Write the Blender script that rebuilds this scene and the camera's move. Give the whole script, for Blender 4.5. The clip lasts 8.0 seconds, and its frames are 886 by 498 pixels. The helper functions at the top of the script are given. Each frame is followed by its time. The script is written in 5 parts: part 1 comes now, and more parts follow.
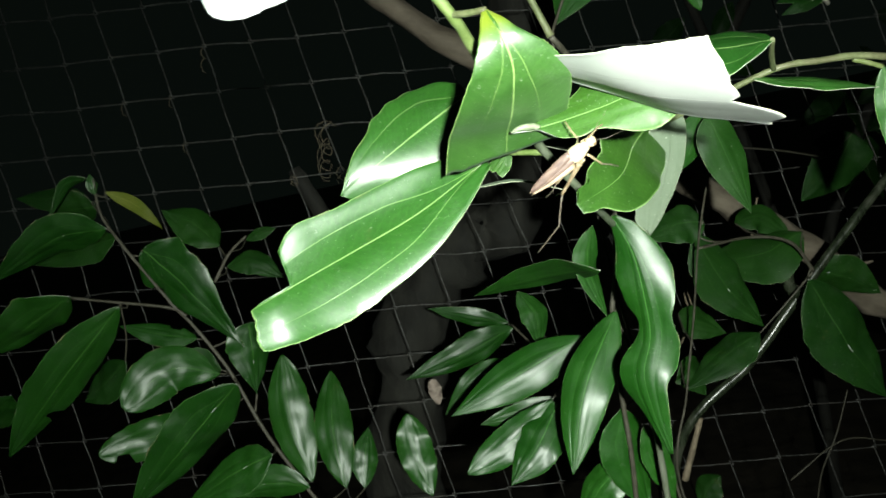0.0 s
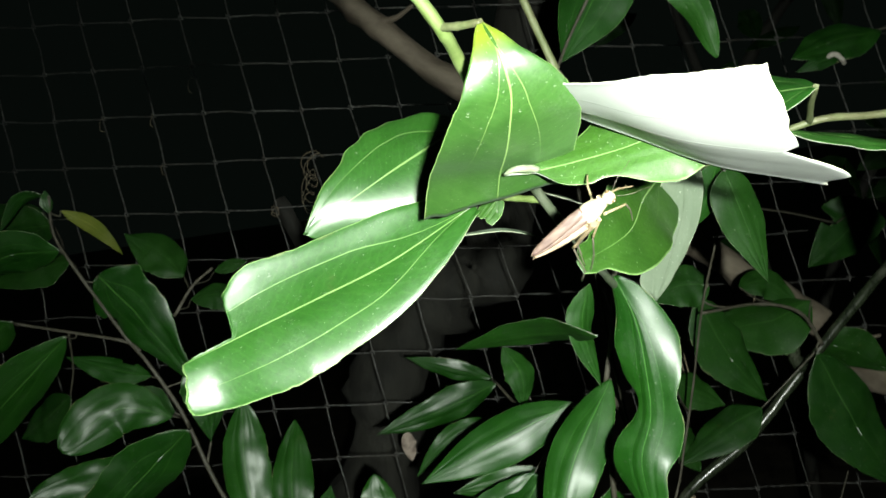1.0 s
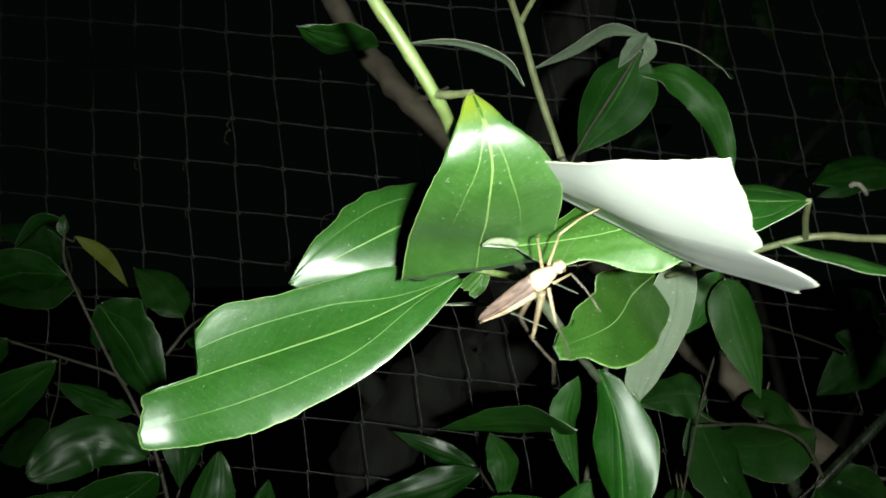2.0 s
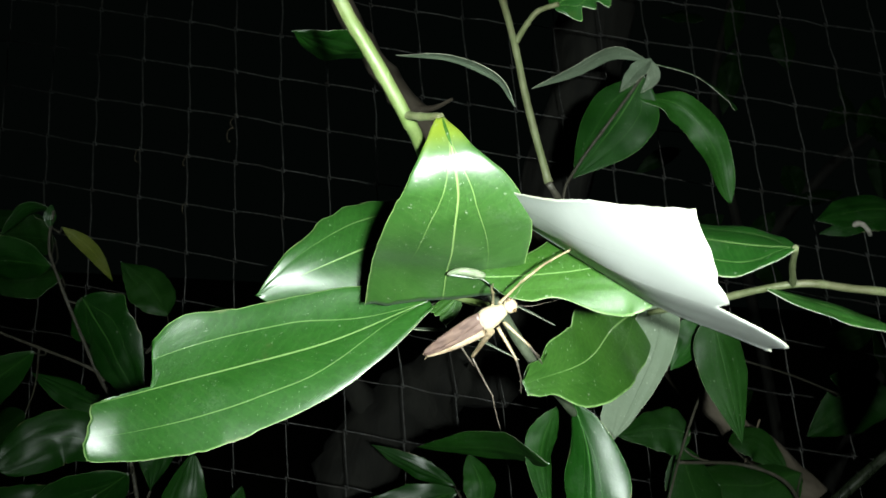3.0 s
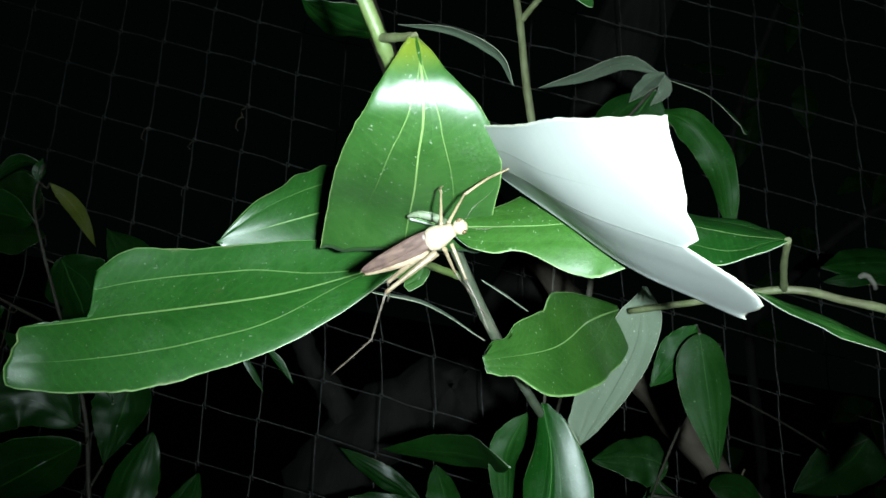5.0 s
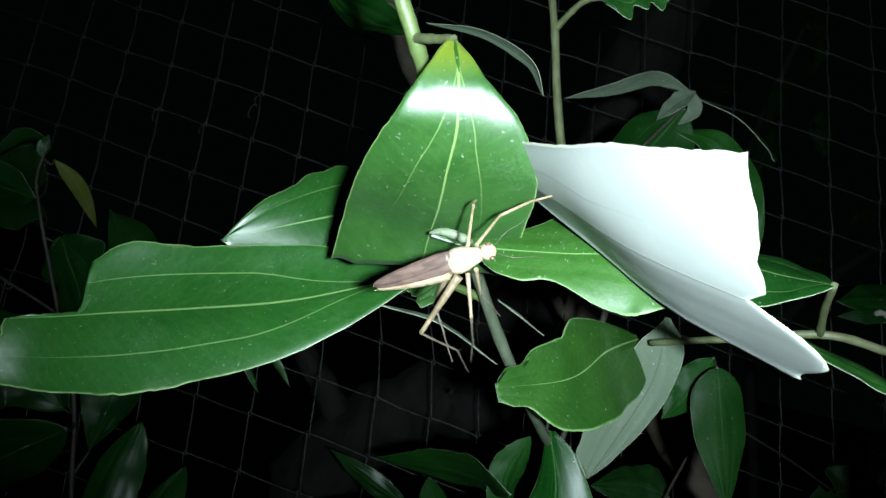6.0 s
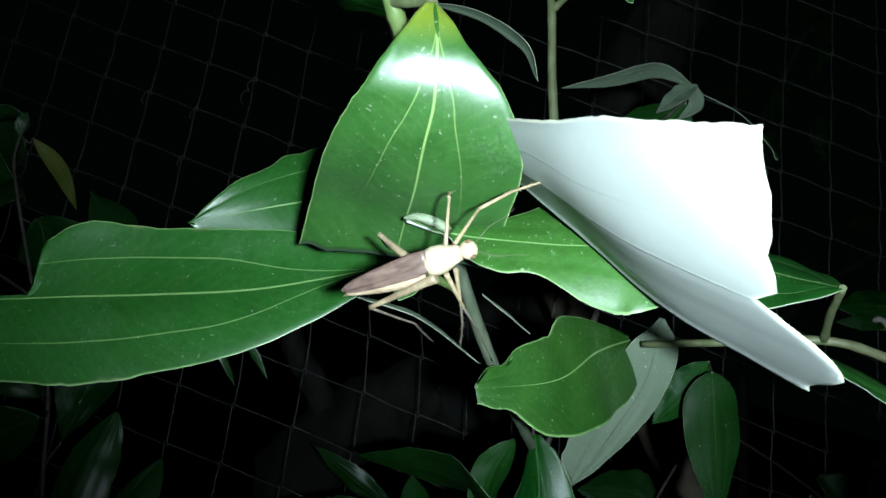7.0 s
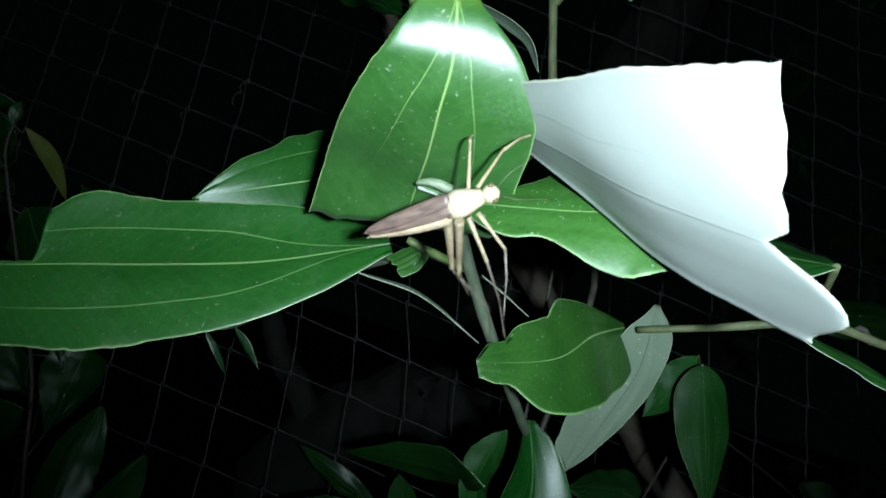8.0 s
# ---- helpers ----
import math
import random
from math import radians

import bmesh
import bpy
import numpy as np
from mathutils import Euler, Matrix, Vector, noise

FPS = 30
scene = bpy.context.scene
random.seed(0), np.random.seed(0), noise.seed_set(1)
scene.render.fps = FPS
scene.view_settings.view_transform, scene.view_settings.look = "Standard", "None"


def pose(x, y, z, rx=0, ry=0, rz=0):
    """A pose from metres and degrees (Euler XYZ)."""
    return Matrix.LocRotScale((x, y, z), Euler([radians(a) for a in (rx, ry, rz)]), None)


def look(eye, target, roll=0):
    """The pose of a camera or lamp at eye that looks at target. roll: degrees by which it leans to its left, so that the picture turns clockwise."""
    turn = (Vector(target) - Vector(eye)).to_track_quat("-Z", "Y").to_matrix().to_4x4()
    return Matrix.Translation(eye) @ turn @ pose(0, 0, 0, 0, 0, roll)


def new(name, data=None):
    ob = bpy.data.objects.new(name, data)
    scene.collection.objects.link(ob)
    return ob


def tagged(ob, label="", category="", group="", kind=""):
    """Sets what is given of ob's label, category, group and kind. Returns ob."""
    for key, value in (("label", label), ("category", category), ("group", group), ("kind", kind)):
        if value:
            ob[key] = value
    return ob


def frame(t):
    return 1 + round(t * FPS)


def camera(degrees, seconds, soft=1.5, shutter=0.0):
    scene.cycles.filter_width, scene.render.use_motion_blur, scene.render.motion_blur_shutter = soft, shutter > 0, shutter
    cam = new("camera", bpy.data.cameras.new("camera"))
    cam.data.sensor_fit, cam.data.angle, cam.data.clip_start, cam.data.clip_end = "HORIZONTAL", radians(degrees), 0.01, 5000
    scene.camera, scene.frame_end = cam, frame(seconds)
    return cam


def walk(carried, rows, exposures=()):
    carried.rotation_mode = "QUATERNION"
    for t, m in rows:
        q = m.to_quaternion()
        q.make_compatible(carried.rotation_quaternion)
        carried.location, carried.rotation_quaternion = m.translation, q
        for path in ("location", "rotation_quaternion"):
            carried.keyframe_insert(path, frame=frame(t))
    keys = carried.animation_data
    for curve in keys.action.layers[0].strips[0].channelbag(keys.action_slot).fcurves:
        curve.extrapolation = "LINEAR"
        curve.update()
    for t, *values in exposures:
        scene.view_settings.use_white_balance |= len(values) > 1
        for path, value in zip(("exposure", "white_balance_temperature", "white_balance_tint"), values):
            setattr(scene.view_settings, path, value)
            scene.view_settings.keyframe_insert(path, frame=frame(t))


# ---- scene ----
cam = camera(65.9, 8.0, soft=1.5, shutter=0.5)
PATH = [
    (0, (0.02331, 0.01723, 1.32027), (-0.06060, 1.99941, 1.06741), -12.08),
    (0.3, (0.02993, 0.02520, 1.31920), (-0.05351, 2.00763, 1.06818), -11.89),
    (0.5, (0.03030, 0.03639, 1.31630), (-0.02074, 2.02371, 1.09730), -10.95),
    (0.8, (0.03252, 0.05219, 1.32148), (-0.01864, 2.04291, 1.13597), -9.10),
    (1, (0.02762, 0.05816, 1.32035), (-0.00977, 2.05237, 1.17294), -8.31),
    (1.3, (0.03166, 0.06445, 1.31273), (0.01011, 2.06257, 1.22872), -7.28),
    (1.5, (0.03806, 0.06552, 1.31619), (-0.00023, 2.06428, 1.25712), -6.27),
    (1.8, (0.03656, 0.06264, 1.31410), (-0.02238, 2.06117, 1.36327), -2.45),
    (2, (0.04080, 0.05904, 1.31421), (-0.04441, 2.05488, 1.41091), -0.71),
    (2.2, (0.04607, 0.05794, 1.31244), (-0.04462, 2.05290, 1.42173), -0.15),
    (3.3, (0.05361, 0.07031, 1.32196), (-0.06805, 2.06245, 1.45068), 5.26),
    (3.5, (0.05661, 0.07082, 1.31621), (-0.08055, 2.05983, 1.47445), 6.91),
    (3.8, (0.05986, 0.07403, 1.31252), (-0.08416, 2.06171, 1.48096), 7.59),
    (4, (0.06105, 0.07521, 1.31441), (-0.08613, 2.06290, 1.48003), 7.84),
    (4.3, (0.05885, 0.07682, 1.31042), (-0.08669, 2.06422, 1.48088), 8.60),
    (4.5, (0.06061, 0.07660, 1.30425), (-0.07848, 2.06280, 1.49307), 9.27),
    (4.7, (0.06472, 0.07838, 1.29936), (-0.07848, 2.06206, 1.51037), 9.23),
    (5.8, (0.05980, 0.09411, 1.30568), (-0.06875, 2.07947, 1.51014), 12.59),
    (6, (0.05820, 0.09517, 1.30569), (-0.08448, 2.07924, 1.51323), 13.60),
    (6.3, (0.06333, 0.10060, 1.30567), (-0.06819, 2.08566, 1.51120), 13.64),
    (6.5, (0.06585, 0.10179, 1.30193), (-0.07146, 2.08599, 1.51199), 13.91),
    (6.8, (0.06028, 0.10597, 1.30265), (-0.06507, 2.09096, 1.51268), 14.58),
    (7, (0.06178, 0.10882, 1.30659), (-0.06728, 2.09489, 1.50375), 15.13),
    (7.3, (0.06142, 0.10856, 1.30526), (-0.05273, 2.09473, 1.51049), 15.25),
    (7.5, (0.06099, 0.10868, 1.30031), (-0.04771, 2.09300, 1.52543), 15.72),
    (7.8, (0.06059, 0.10951, 1.30024), (-0.03676, 2.09538, 1.51663), 15.87),
    (8, (0.05936, 0.10713, 1.29479), (-0.03469, 2.08876, 1.54842), 16.26),
]
EXPOSURE = [(0.0, 1.62, 6700, 5), (1.0, 1.30, 6750, 6.5), (1.5, 0.84, 6750, 6), (2.0, 0.55, 6700, 4.5), (3.5, 0.30, 6180, 7), (4.5, 0.08, 5870, 5.5), (6.0, -0.24, 5620, 4), (8.0, -0.64, 5430, 3)]
cam.data.dof.use_dof = True
cam.data.dof.focus_distance = 0.18
cam.data.dof.aperture_fstop = 60.0
walk(cam, [(t, look(eye, target, roll)) for t, eye, target, roll in PATH], EXPOSURE)

# ---- night sky
world = bpy.data.worlds.new("night")
scene.world = world
world.use_nodes = True
world.node_tree.nodes["Background"].inputs["Color"].default_value = (0.36, 0.56, 0.46, 1)
world.node_tree.nodes["Background"].inputs["Strength"].default_value = 0.002
TORCH_POWER = 9300.0
TORCH_PLACE = (0.021, 0.003)
# how far the torch is held behind the lens, and the degrees by which it points up and to the right of the view
AIM = [(0.070, -11.0, 3.0), (0.070, -11.3, 3.0), (0.070, -11.5, 3.0), (0.067, -10.6, 3.0), (0.065, -10.0, 3.6), (0.059, -7.3, 3.8), (0.055, -5.5, 4.0), (0.052, -3.4, 3.9),
       (0.050, -2.0, 3.9), (0.048, -1.9, 4.0), (0.044, 1.6, 4.5), (0.044, 2.8, 4.5), (0.043, 3.5, 4.5), (0.043, 4.0, 4.6), (0.043, 5.5, 4.6), (0.042, 6.5, 4.7),
       (0.042, 6.7, 4.7), (0.042, 11.8, 4.8), (0.042, 12.0, 5.0), (0.042, 13.2, 5.0), (0.042, 14.0, 5.0), (0.042, 14.6, 5.0), (0.042, 15.0, 5.0), (0.042, 15.6, 5.0),
       (0.042, 16.0, 5.0), (0.042, 16.0, 5.0), (0.042, 16.0, 5.0)]







# ---- materials
class Nodes:
    """Short hand for a material's node tree."""

    def __init__(self, name):
        self.mat = bpy.data.materials.new(name)
        self.mat.use_nodes = True
        self.tree = self.mat.node_tree
        self.bsdf = self.tree.nodes["Principled BSDF"]

    def node(self, kind, **inputs):
        n = self.tree.nodes.new(kind)
        for key, value in inputs.items():
            self.put(n, key.replace("_", " "), value)
        return n

    def put(self, n, key, value):
        socket = n.inputs[int(key[1:])] if key[0] == "i" and key[1:].isdigit() else n.inputs[key]
        if isinstance(value, bpy.types.NodeSocket):
            self.tree.links.new(value, socket)
        else:
            socket.default_value = value

    def math(self, op, a, b=0.0, clamp=False):
        n = self.node("ShaderNodeMath", i0=a, i1=b)
        n.operation, n.use_clamp = op, clamp
        return n.outputs[0]

    def ramp(self, value, a, b, lo=0.0, hi=1.0):
        n = self.node("ShaderNodeMapRange", Value=value)
        n.interpolation_type = "SMOOTHSTEP"
        for key, v in (("From Min", a), ("From Max", b), ("To Min", lo), ("To Max", hi)):
            self.put(n, key, v)
        return n.outputs[0]

    def mix(self, f, a, b):
        n = self.tree.nodes.new("ShaderNodeMix")
        n.data_type = "RGBA"
        self.put(n, "i0", f)
        for i, v in ((6, a), (7, b)):
            if isinstance(v, bpy.types.NodeSocket):
                self.tree.links.new(v, n.inputs[i])
            else:
                n.inputs[i].default_value = (*v, 1)
        return n.outputs[2]

    def noise(self, scale, detail=4.0, rough=0.55, stretch=None):
        co = self.node("ShaderNodeTexCoord").outputs["Object"]
        if stretch:
            co = self.node("ShaderNodeMapping", Vector=co, Scale=stretch).outputs[0]
        return self.node("ShaderNodeTexNoise", Vector=co, Scale=scale, Detail=detail, Roughness=rough).outputs[0]

    def bump(self, height, strength, distance):
        n = self.node("ShaderNodeBump", Height=height, Strength=strength, Distance=distance)
        self.tree.links.new(n.outputs[0], self.bsdf.inputs["Normal"])

    def set(self, **inputs):
        for key, value in inputs.items():
            if isinstance(value, tuple):
                value = (*value, 1)
            self.put(self.bsdf, key.replace("_", " "), value)


def leaf_material(name, dark, light, vein, rough, gloss, pale=False, grain=0.10, coat=0.35, lateral=(0.5, 1.0, 0.8), dust=0.6, sheen=0.0, quilt=0.6, spread=(-0.04, 0.36, 0.43), film=0.36, scorch=0.3, margin=0.978, sallow=0.0):
    """A three-veined leaf. grain: fine relief. lateral: where the side veins fade, and their strength. dust: how thick its specks lie.
    quilt: how far the blade swells between its veins. film: roughness of its wax. scorch: how dry its edges are. margin: where its pale edge begins. sallow: how yellow it is at its stalk."""
    n = Nodes(name)
    uv = n.node("ShaderNodeUVMap")
    uv.uv_map = "leaf"
    xyz = n.node("ShaderNodeSeparateXYZ", Vector=uv.outputs[0])
    u = xyz.outputs[0]
    v = n.math("ABSOLUTE", n.math("SUBTRACT", n.math("MULTIPLY", xyz.outputs[1], 2.0), 1.0))
    uv2 = n.node("ShaderNodeUVMap")
    uv2.uv_map = "rim"
    edge = n.node("ShaderNodeSeparateXYZ", Vector=uv2.outputs[0]).outputs[0]
    wide = n.ramp(u, 0.0, 0.9, 1.5, 0.55)
    mid = n.math("MULTIPLY", n.ramp(n.math("DIVIDE", v, wide), 0.005, 0.024, 1.0, 0.0), n.ramp(u, 0.7, 1.0, 1.0, 0.4))
    course = n.ramp(u, spread[0], spread[1], 0.0, spread[2])
    side = n.math("DIVIDE", n.math("ABSOLUTE", n.math("SUBTRACT", v, course)), wide)
    side_vein = n.math("MULTIPLY", n.ramp(side, 0.002, 0.014, 1.0, 0.0), n.ramp(u, lateral[0], lateral[1], lateral[2], 0.05))
    wob = n.noise(220.0, 3.0)
    cross = n.math("SINE", n.math("ADD", n.math("MULTIPLY", u, 150.0), n.math("ADD", n.math("MULTIPLY", v, 26.0), n.math("MULTIPLY", wob, 9.0))))
    ribs = n.ramp(cross, 0.55, 1.0)
    veins = n.math("MAXIMUM", mid, side_vein)
    random_ = n.node("ShaderNodeObjectInfo").outputs["Random"]
    tone = n.math("ADD", n.math("MULTIPLY", n.noise(70.0 if not pale else 35.0, 6.0, 0.65), 0.8), n.math("MULTIPLY", random_, 0.35))
    base = n.mix(n.ramp(tone, 0.25, 0.85), dark, light)
    fine = n.noise(620.0, 5.0, 0.7)
    base = n.mix(n.math("MULTIPLY", n.ramp(fine, 0.4, 0.75), 0.38), base, tuple(c * 0.55 for c in dark) if not pale else dark)
    base = n.mix(n.math("MULTIPLY", ribs, 0.03), base, vein)
    base = n.mix(n.math("MULTIPLY", veins, 0.8), base, vein)
    if sallow:
        base = n.mix(n.ramp(u, 0.04, 0.24, sallow, 0.0), base, (0.17, 0.21, 0.012))
    # pale rim and dust
    rim = n.math("MULTIPLY", n.ramp(edge, margin, 0.5 * margin + 0.508), n.ramp(n.noise(120.0, 3.0), 0.2, 0.6, 0.3, 1.0))
    base = n.mix(n.math("MULTIPLY", rim, 0.7), base, tuple(1.3 * c + 0.02 for c in vein) if not pale else (0.6, 0.6, 0.45))
    if not pale:
        dry = n.ramp(n.math("ADD", edge, n.math("MULTIPLY", n.math("SUBTRACT", n.noise(75.0, 4.0), 0.5), 0.32)), 1.0, 1.05)
        base = n.mix(n.math("MULTIPLY", dry, scorch), base, (0.24, 0.21, 0.12))
    co = n.node("ShaderNodeTexCoord").outputs["Object"]
    warp = n.node("ShaderNodeTexNoise", Vector=co, Scale=400.0, Detail=2.0).outputs["Color"]
    warped = n.node("ShaderNodeVectorMath", i0=warp, i1=(0.0022, 0.0022, 0.0022))
    warped.operation = "MULTIPLY"
    bent = n.node("ShaderNodeVectorMath", i0=co, i1=warped.outputs[0])
    bent.operation = "ADD"
    specks = 0.0
    for scale, stretch, size, low in ((900.0, (1.0, 0.8, 0.6), 0.15, 0.43), (420.0, (1.0, 1.0, 0.5), 0.12, 0.44), (230.0, (0.55, 1.0, 1.3), 0.10, 0.48), (120.0, (1.0, 0.8, 0.45), 0.055, 0.5)):
        place = n.node("ShaderNodeMapping", Vector=bent.outputs[0], Scale=stretch, Rotation=(scale, 0.9, 0.3)).outputs[0]
        cells = n.node("ShaderNodeTexVoronoi", Vector=place, Scale=scale)
        patch = n.ramp(n.noise(60.0 + 0.1 * scale, 3.0), low, low + 0.16)
        specks = n.math("MAXIMUM", specks, n.math("MULTIPLY", n.ramp(cells.outputs["Distance"], size * 0.5, size, 1.0, 0.0), patch))
    base = n.mix(n.math("MULTIPLY", specks, dust), base, (0.45, 0.50, 0.40))
    bloom = n.math("MULTIPLY", n.ramp(n.noise(45.0, 6.0, 0.7), 0.5, 0.72), n.ramp(n.noise(1300.0, 3.0), 0.4, 0.62))
    base = n.mix(n.math("MULTIPLY", bloom, dust * 0.2), base, (0.40, 0.45, 0.38))
    blotch = n.ramp(n.noise(38.0, 6.0, 0.7), 0.64, 0.72)
    base = n.mix(n.math("MULTIPLY", blotch, 0.16), base, (0.12, 0.12, 0.04) if not pale else (0.45, 0.48, 0.42))
    n.set(Base_Color=base, Specular_IOR_Level=gloss, Coat_Weight=0.0 if pale else coat, Coat_Roughness=film, Sheen_Weight=sheen, Sheen_Roughness=0.45, Sheen_Tint=(0.85, 0.95, 0.9))
    n.put(n.bsdf, "Roughness", n.math("ADD", n.math("ADD", n.ramp(n.noise(140.0, 5.0), 0.3, 0.75, rough - 0.06, rough + 0.08), n.math("MULTIPLY", specks, 0.25)), n.math("MULTIPLY", blotch, 0.12)))
    relief = n.math("ADD", n.math("MULTIPLY", veins, -0.22 if not pale else 0.4), n.math("ADD", n.math("MULTIPLY", ribs, -0.01), n.math("MULTIPLY", n.noise(900.0, 4.0, 0.65), grain)))
    relief = n.math("ADD", relief, n.math("MULTIPLY", n.math("ADD", n.ramp(n.math("MINIMUM", v, n.math("MULTIPLY", side, 1.0)), 0.0, 0.24), n.noise(110.0, 2.0, 0.5)), quilt))
    n.bump(n.math("ADD", relief, n.math("MULTIPLY", specks, 0.08)), 0.55, 0.0004)
    return n.mat


LEAF = leaf_material("glossy_leaf", (0.009, 0.052, 0.006), (0.023, 0.096, 0.012), (0.24, 0.40, 0.13), 0.38, 0.3, grain=0.42, coat=0.5, film=0.31, lateral=(0.55, 1.0, 0.6), dust=0.28, spread=(-0.04, 0.3, 0.6))
LEAF_SLEEK = leaf_material("sleek_leaf", (0.009, 0.052, 0.006), (0.023, 0.096, 0.012), (0.24, 0.40, 0.13), 0.38, 0.3, grain=0.42, coat=0.8, film=0.30, lateral=(0.55, 1.0, 0.6), dust=0.28, spread=(-0.04, 0.3, 0.6))
LEAF_PLAIN = leaf_material("plain_green_leaf", (0.017, 0.062, 0.007), (0.038, 0.110, 0.013), (0.20, 0.34, 0.11), 0.5, 0.25, grain=0.45, coat=0.1, lateral=(0.2, 0.6, 0.16), dust=0.45, margin=0.955)
LEAF_FRESH = leaf_material("fresh_leaf", (0.019, 0.068, 0.010), (0.041, 0.116, 0.020), (0.26, 0.38, 0.12), 0.35, 0.65, grain=0.22, coat=0.6, lateral=(0.5, 0.85, 0.6), dust=0.45, sheen=0.04, spread=(0.05, 0.85, 0.52), sallow=0.75)
LEAF_UNDER = leaf_material("leaf_underside", (0.39, 0.415, 0.39), (0.51, 0.53, 0.50), (0.29, 0.32, 0.28), 0.55, 0.3, True, lateral=(0.3, 0.9, 0.6), dust=0.3, quilt=0.15)
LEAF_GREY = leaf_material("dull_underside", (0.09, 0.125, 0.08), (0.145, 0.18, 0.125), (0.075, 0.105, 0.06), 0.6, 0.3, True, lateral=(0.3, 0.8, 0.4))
# Darker copy of glossy_leaf; the weaker light further back is in its colour.
LEAF_DIMMED = leaf_material("dimmed_glossy_leaf", (0.004, 0.031, 0.0022), (0.010, 0.057, 0.0045), (0.05, 0.14, 0.025), 0.42, 0.25, grain=0.6, coat=0.42, quilt=1.5, lateral=(0.6, 1.0, 0.5), dust=0.22, film=0.36, scorch=0.7)
LEAF_MID = leaf_material("shiny_leaf", (0.0055, 0.043, 0.0028), (0.0145, 0.079, 0.0065), (0.06, 0.19, 0.035), 0.42, 0.25, grain=0.6, coat=0.45, quilt=1.4, lateral=(0.5, 1.0, 0.4), dust=0.22, film=0.36, scorch=0.6)
# Shade among the rear plants is darkened into these two leaf colours.
LEAF_MATT_SHADED = leaf_material("shaded_matt_leaf", (0.0035, 0.022, 0.0022), (0.009, 0.041, 0.004), (0.025, 0.07, 0.014), 0.6, 0.12, grain=0.2, coat=0.04, lateral=(0.4, 0.9, 0.3), dust=0.18)
LEAF_HALF_SHADED = leaf_material("half_shaded_green_leaf", (0.0065, 0.040, 0.0035), (0.015, 0.072, 0.007), (0.05, 0.14, 0.025), 0.6, 0.12, grain=0.2, coat=0.06, lateral=(0.4, 0.9, 0.3), dust=0.2)
LEAF_YOUNG = leaf_material("young_leaf", (0.055, 0.085, 0.009), (0.11, 0.125, 0.018), (0.26, 0.28, 0.07), 0.36, 0.4)


def plain(name, a, b, scale, rough, metal=0.0, relief=0.3, depth=0.001, stretch=None, spots=None):
    n = Nodes(name)
    f = n.noise(scale, 6.0, 0.6, stretch)
    base = n.mix(n.ramp(f, 0.3, 0.7), a, b)
    wear = n.ramp(n.noise(scale * 0.23, 4.0), 0.5, 0.68)
    base = n.mix(n.math("MULTIPLY", wear, 0.45), base, spots or tuple(c * 0.55 for c in a))
    n.set(Base_Color=base, Metallic=metal)
    n.put(n.bsdf, "Roughness", n.ramp(f, 0.2, 0.8, rough - 0.08, rough + 0.1))
    n.bump(f, relief, depth)
    return n.mat


STEM_GREEN = plain("green_stem", (0.10, 0.15, 0.04), (0.16, 0.21, 0.075), 260, 0.45, stretch=(1, 1, 0.25), spots=(0.13, 0.12, 0.06))
STEM_TAN = plain("tan_stem", (0.085, 0.105, 0.042), (0.145, 0.16, 0.08), 300, 0.5, stretch=(1, 1, 0.3), spots=(0.09, 0.075, 0.045))
PALE_CURL = plain("pale_curled_tip", (0.15, 0.19, 0.11), (0.25, 0.29, 0.19), 500, 0.5, relief=0.4, depth=0.0004, spots=(0.12, 0.13, 0.07))
STEM_DARK = plain("dark_green_stem", (0.065, 0.083, 0.05), (0.115, 0.135, 0.088), 260, 0.45, stretch=(1, 1, 0.3), spots=(0.16, 0.165, 0.14))
STEM_BROWN = plain("brown_stem", (0.03, 0.028, 0.019), (0.062, 0.057, 0.039), 300, 0.6, spots=(0.095, 0.09, 0.072))
BARK = plain("weathered_bark", (0.08, 0.064, 0.045), (0.155, 0.13, 0.096), 70, 0.8, relief=0.7, depth=0.004, stretch=(0.35, 1, 0.6), spots=(0.10, 0.085, 0.06))
BARK_DARK = plain("dark_bark", (0.014, 0.014, 0.011), (0.034, 0.034, 0.027), 45, 0.85, relief=0.8, depth=0.006, stretch=(1, 1, 0.3))
CANE = plain("glossy_cane", (0.010, 0.014, 0.008), (0.022, 0.030, 0.016), 160, 0.24, stretch=(1, 1, 0.3), relief=0.2, spots=(0.07, 0.075, 0.055))
STRAW_PALE = plain("bleached_straw", (0.45, 0.42, 0.35), (0.6, 0.57, 0.5), 240, 0.7)
STRAW = plain("dry_straw", (0.12, 0.095, 0.06), (0.21, 0.17, 0.115), 240, 0.75)
WIRE = plain("galvanised_wire", (0.04, 0.04, 0.038), (0.155, 0.155, 0.147), 240, 0.48, metal=0.5, spots=(0.06, 0.045, 0.035))
EARTH = plain("dark_earth", (0.035, 0.028, 0.02), (0.08, 0.065, 0.045), 9, 0.95, relief=0.8, depth=0.02)
CHITIN_PALE = plain("cream_chitin", (0.42, 0.34, 0.22), (0.56, 0.47, 0.34), 900, 0.42, relief=0.2, depth=0.0002, spots=(0.46, 0.34, 0.20))
CHITIN_AMBER = plain("amber_chitin", (0.17, 0.125, 0.075), (0.26, 0.205, 0.13), 800, 0.4, relief=0.2, depth=0.0002)
CHITIN_LEG = plain("dull_tan_chitin", (0.24, 0.18, 0.105), (0.36, 0.28, 0.175), 900, 0.42, relief=0.2, depth=0.0002)
CHITIN_TAN = plain("tan_chitin", (0.33, 0.24, 0.155), (0.46, 0.36, 0.25), 900, 0.45, relief=0.3, depth=0.0003, spots=(0.20, 0.125, 0.08))
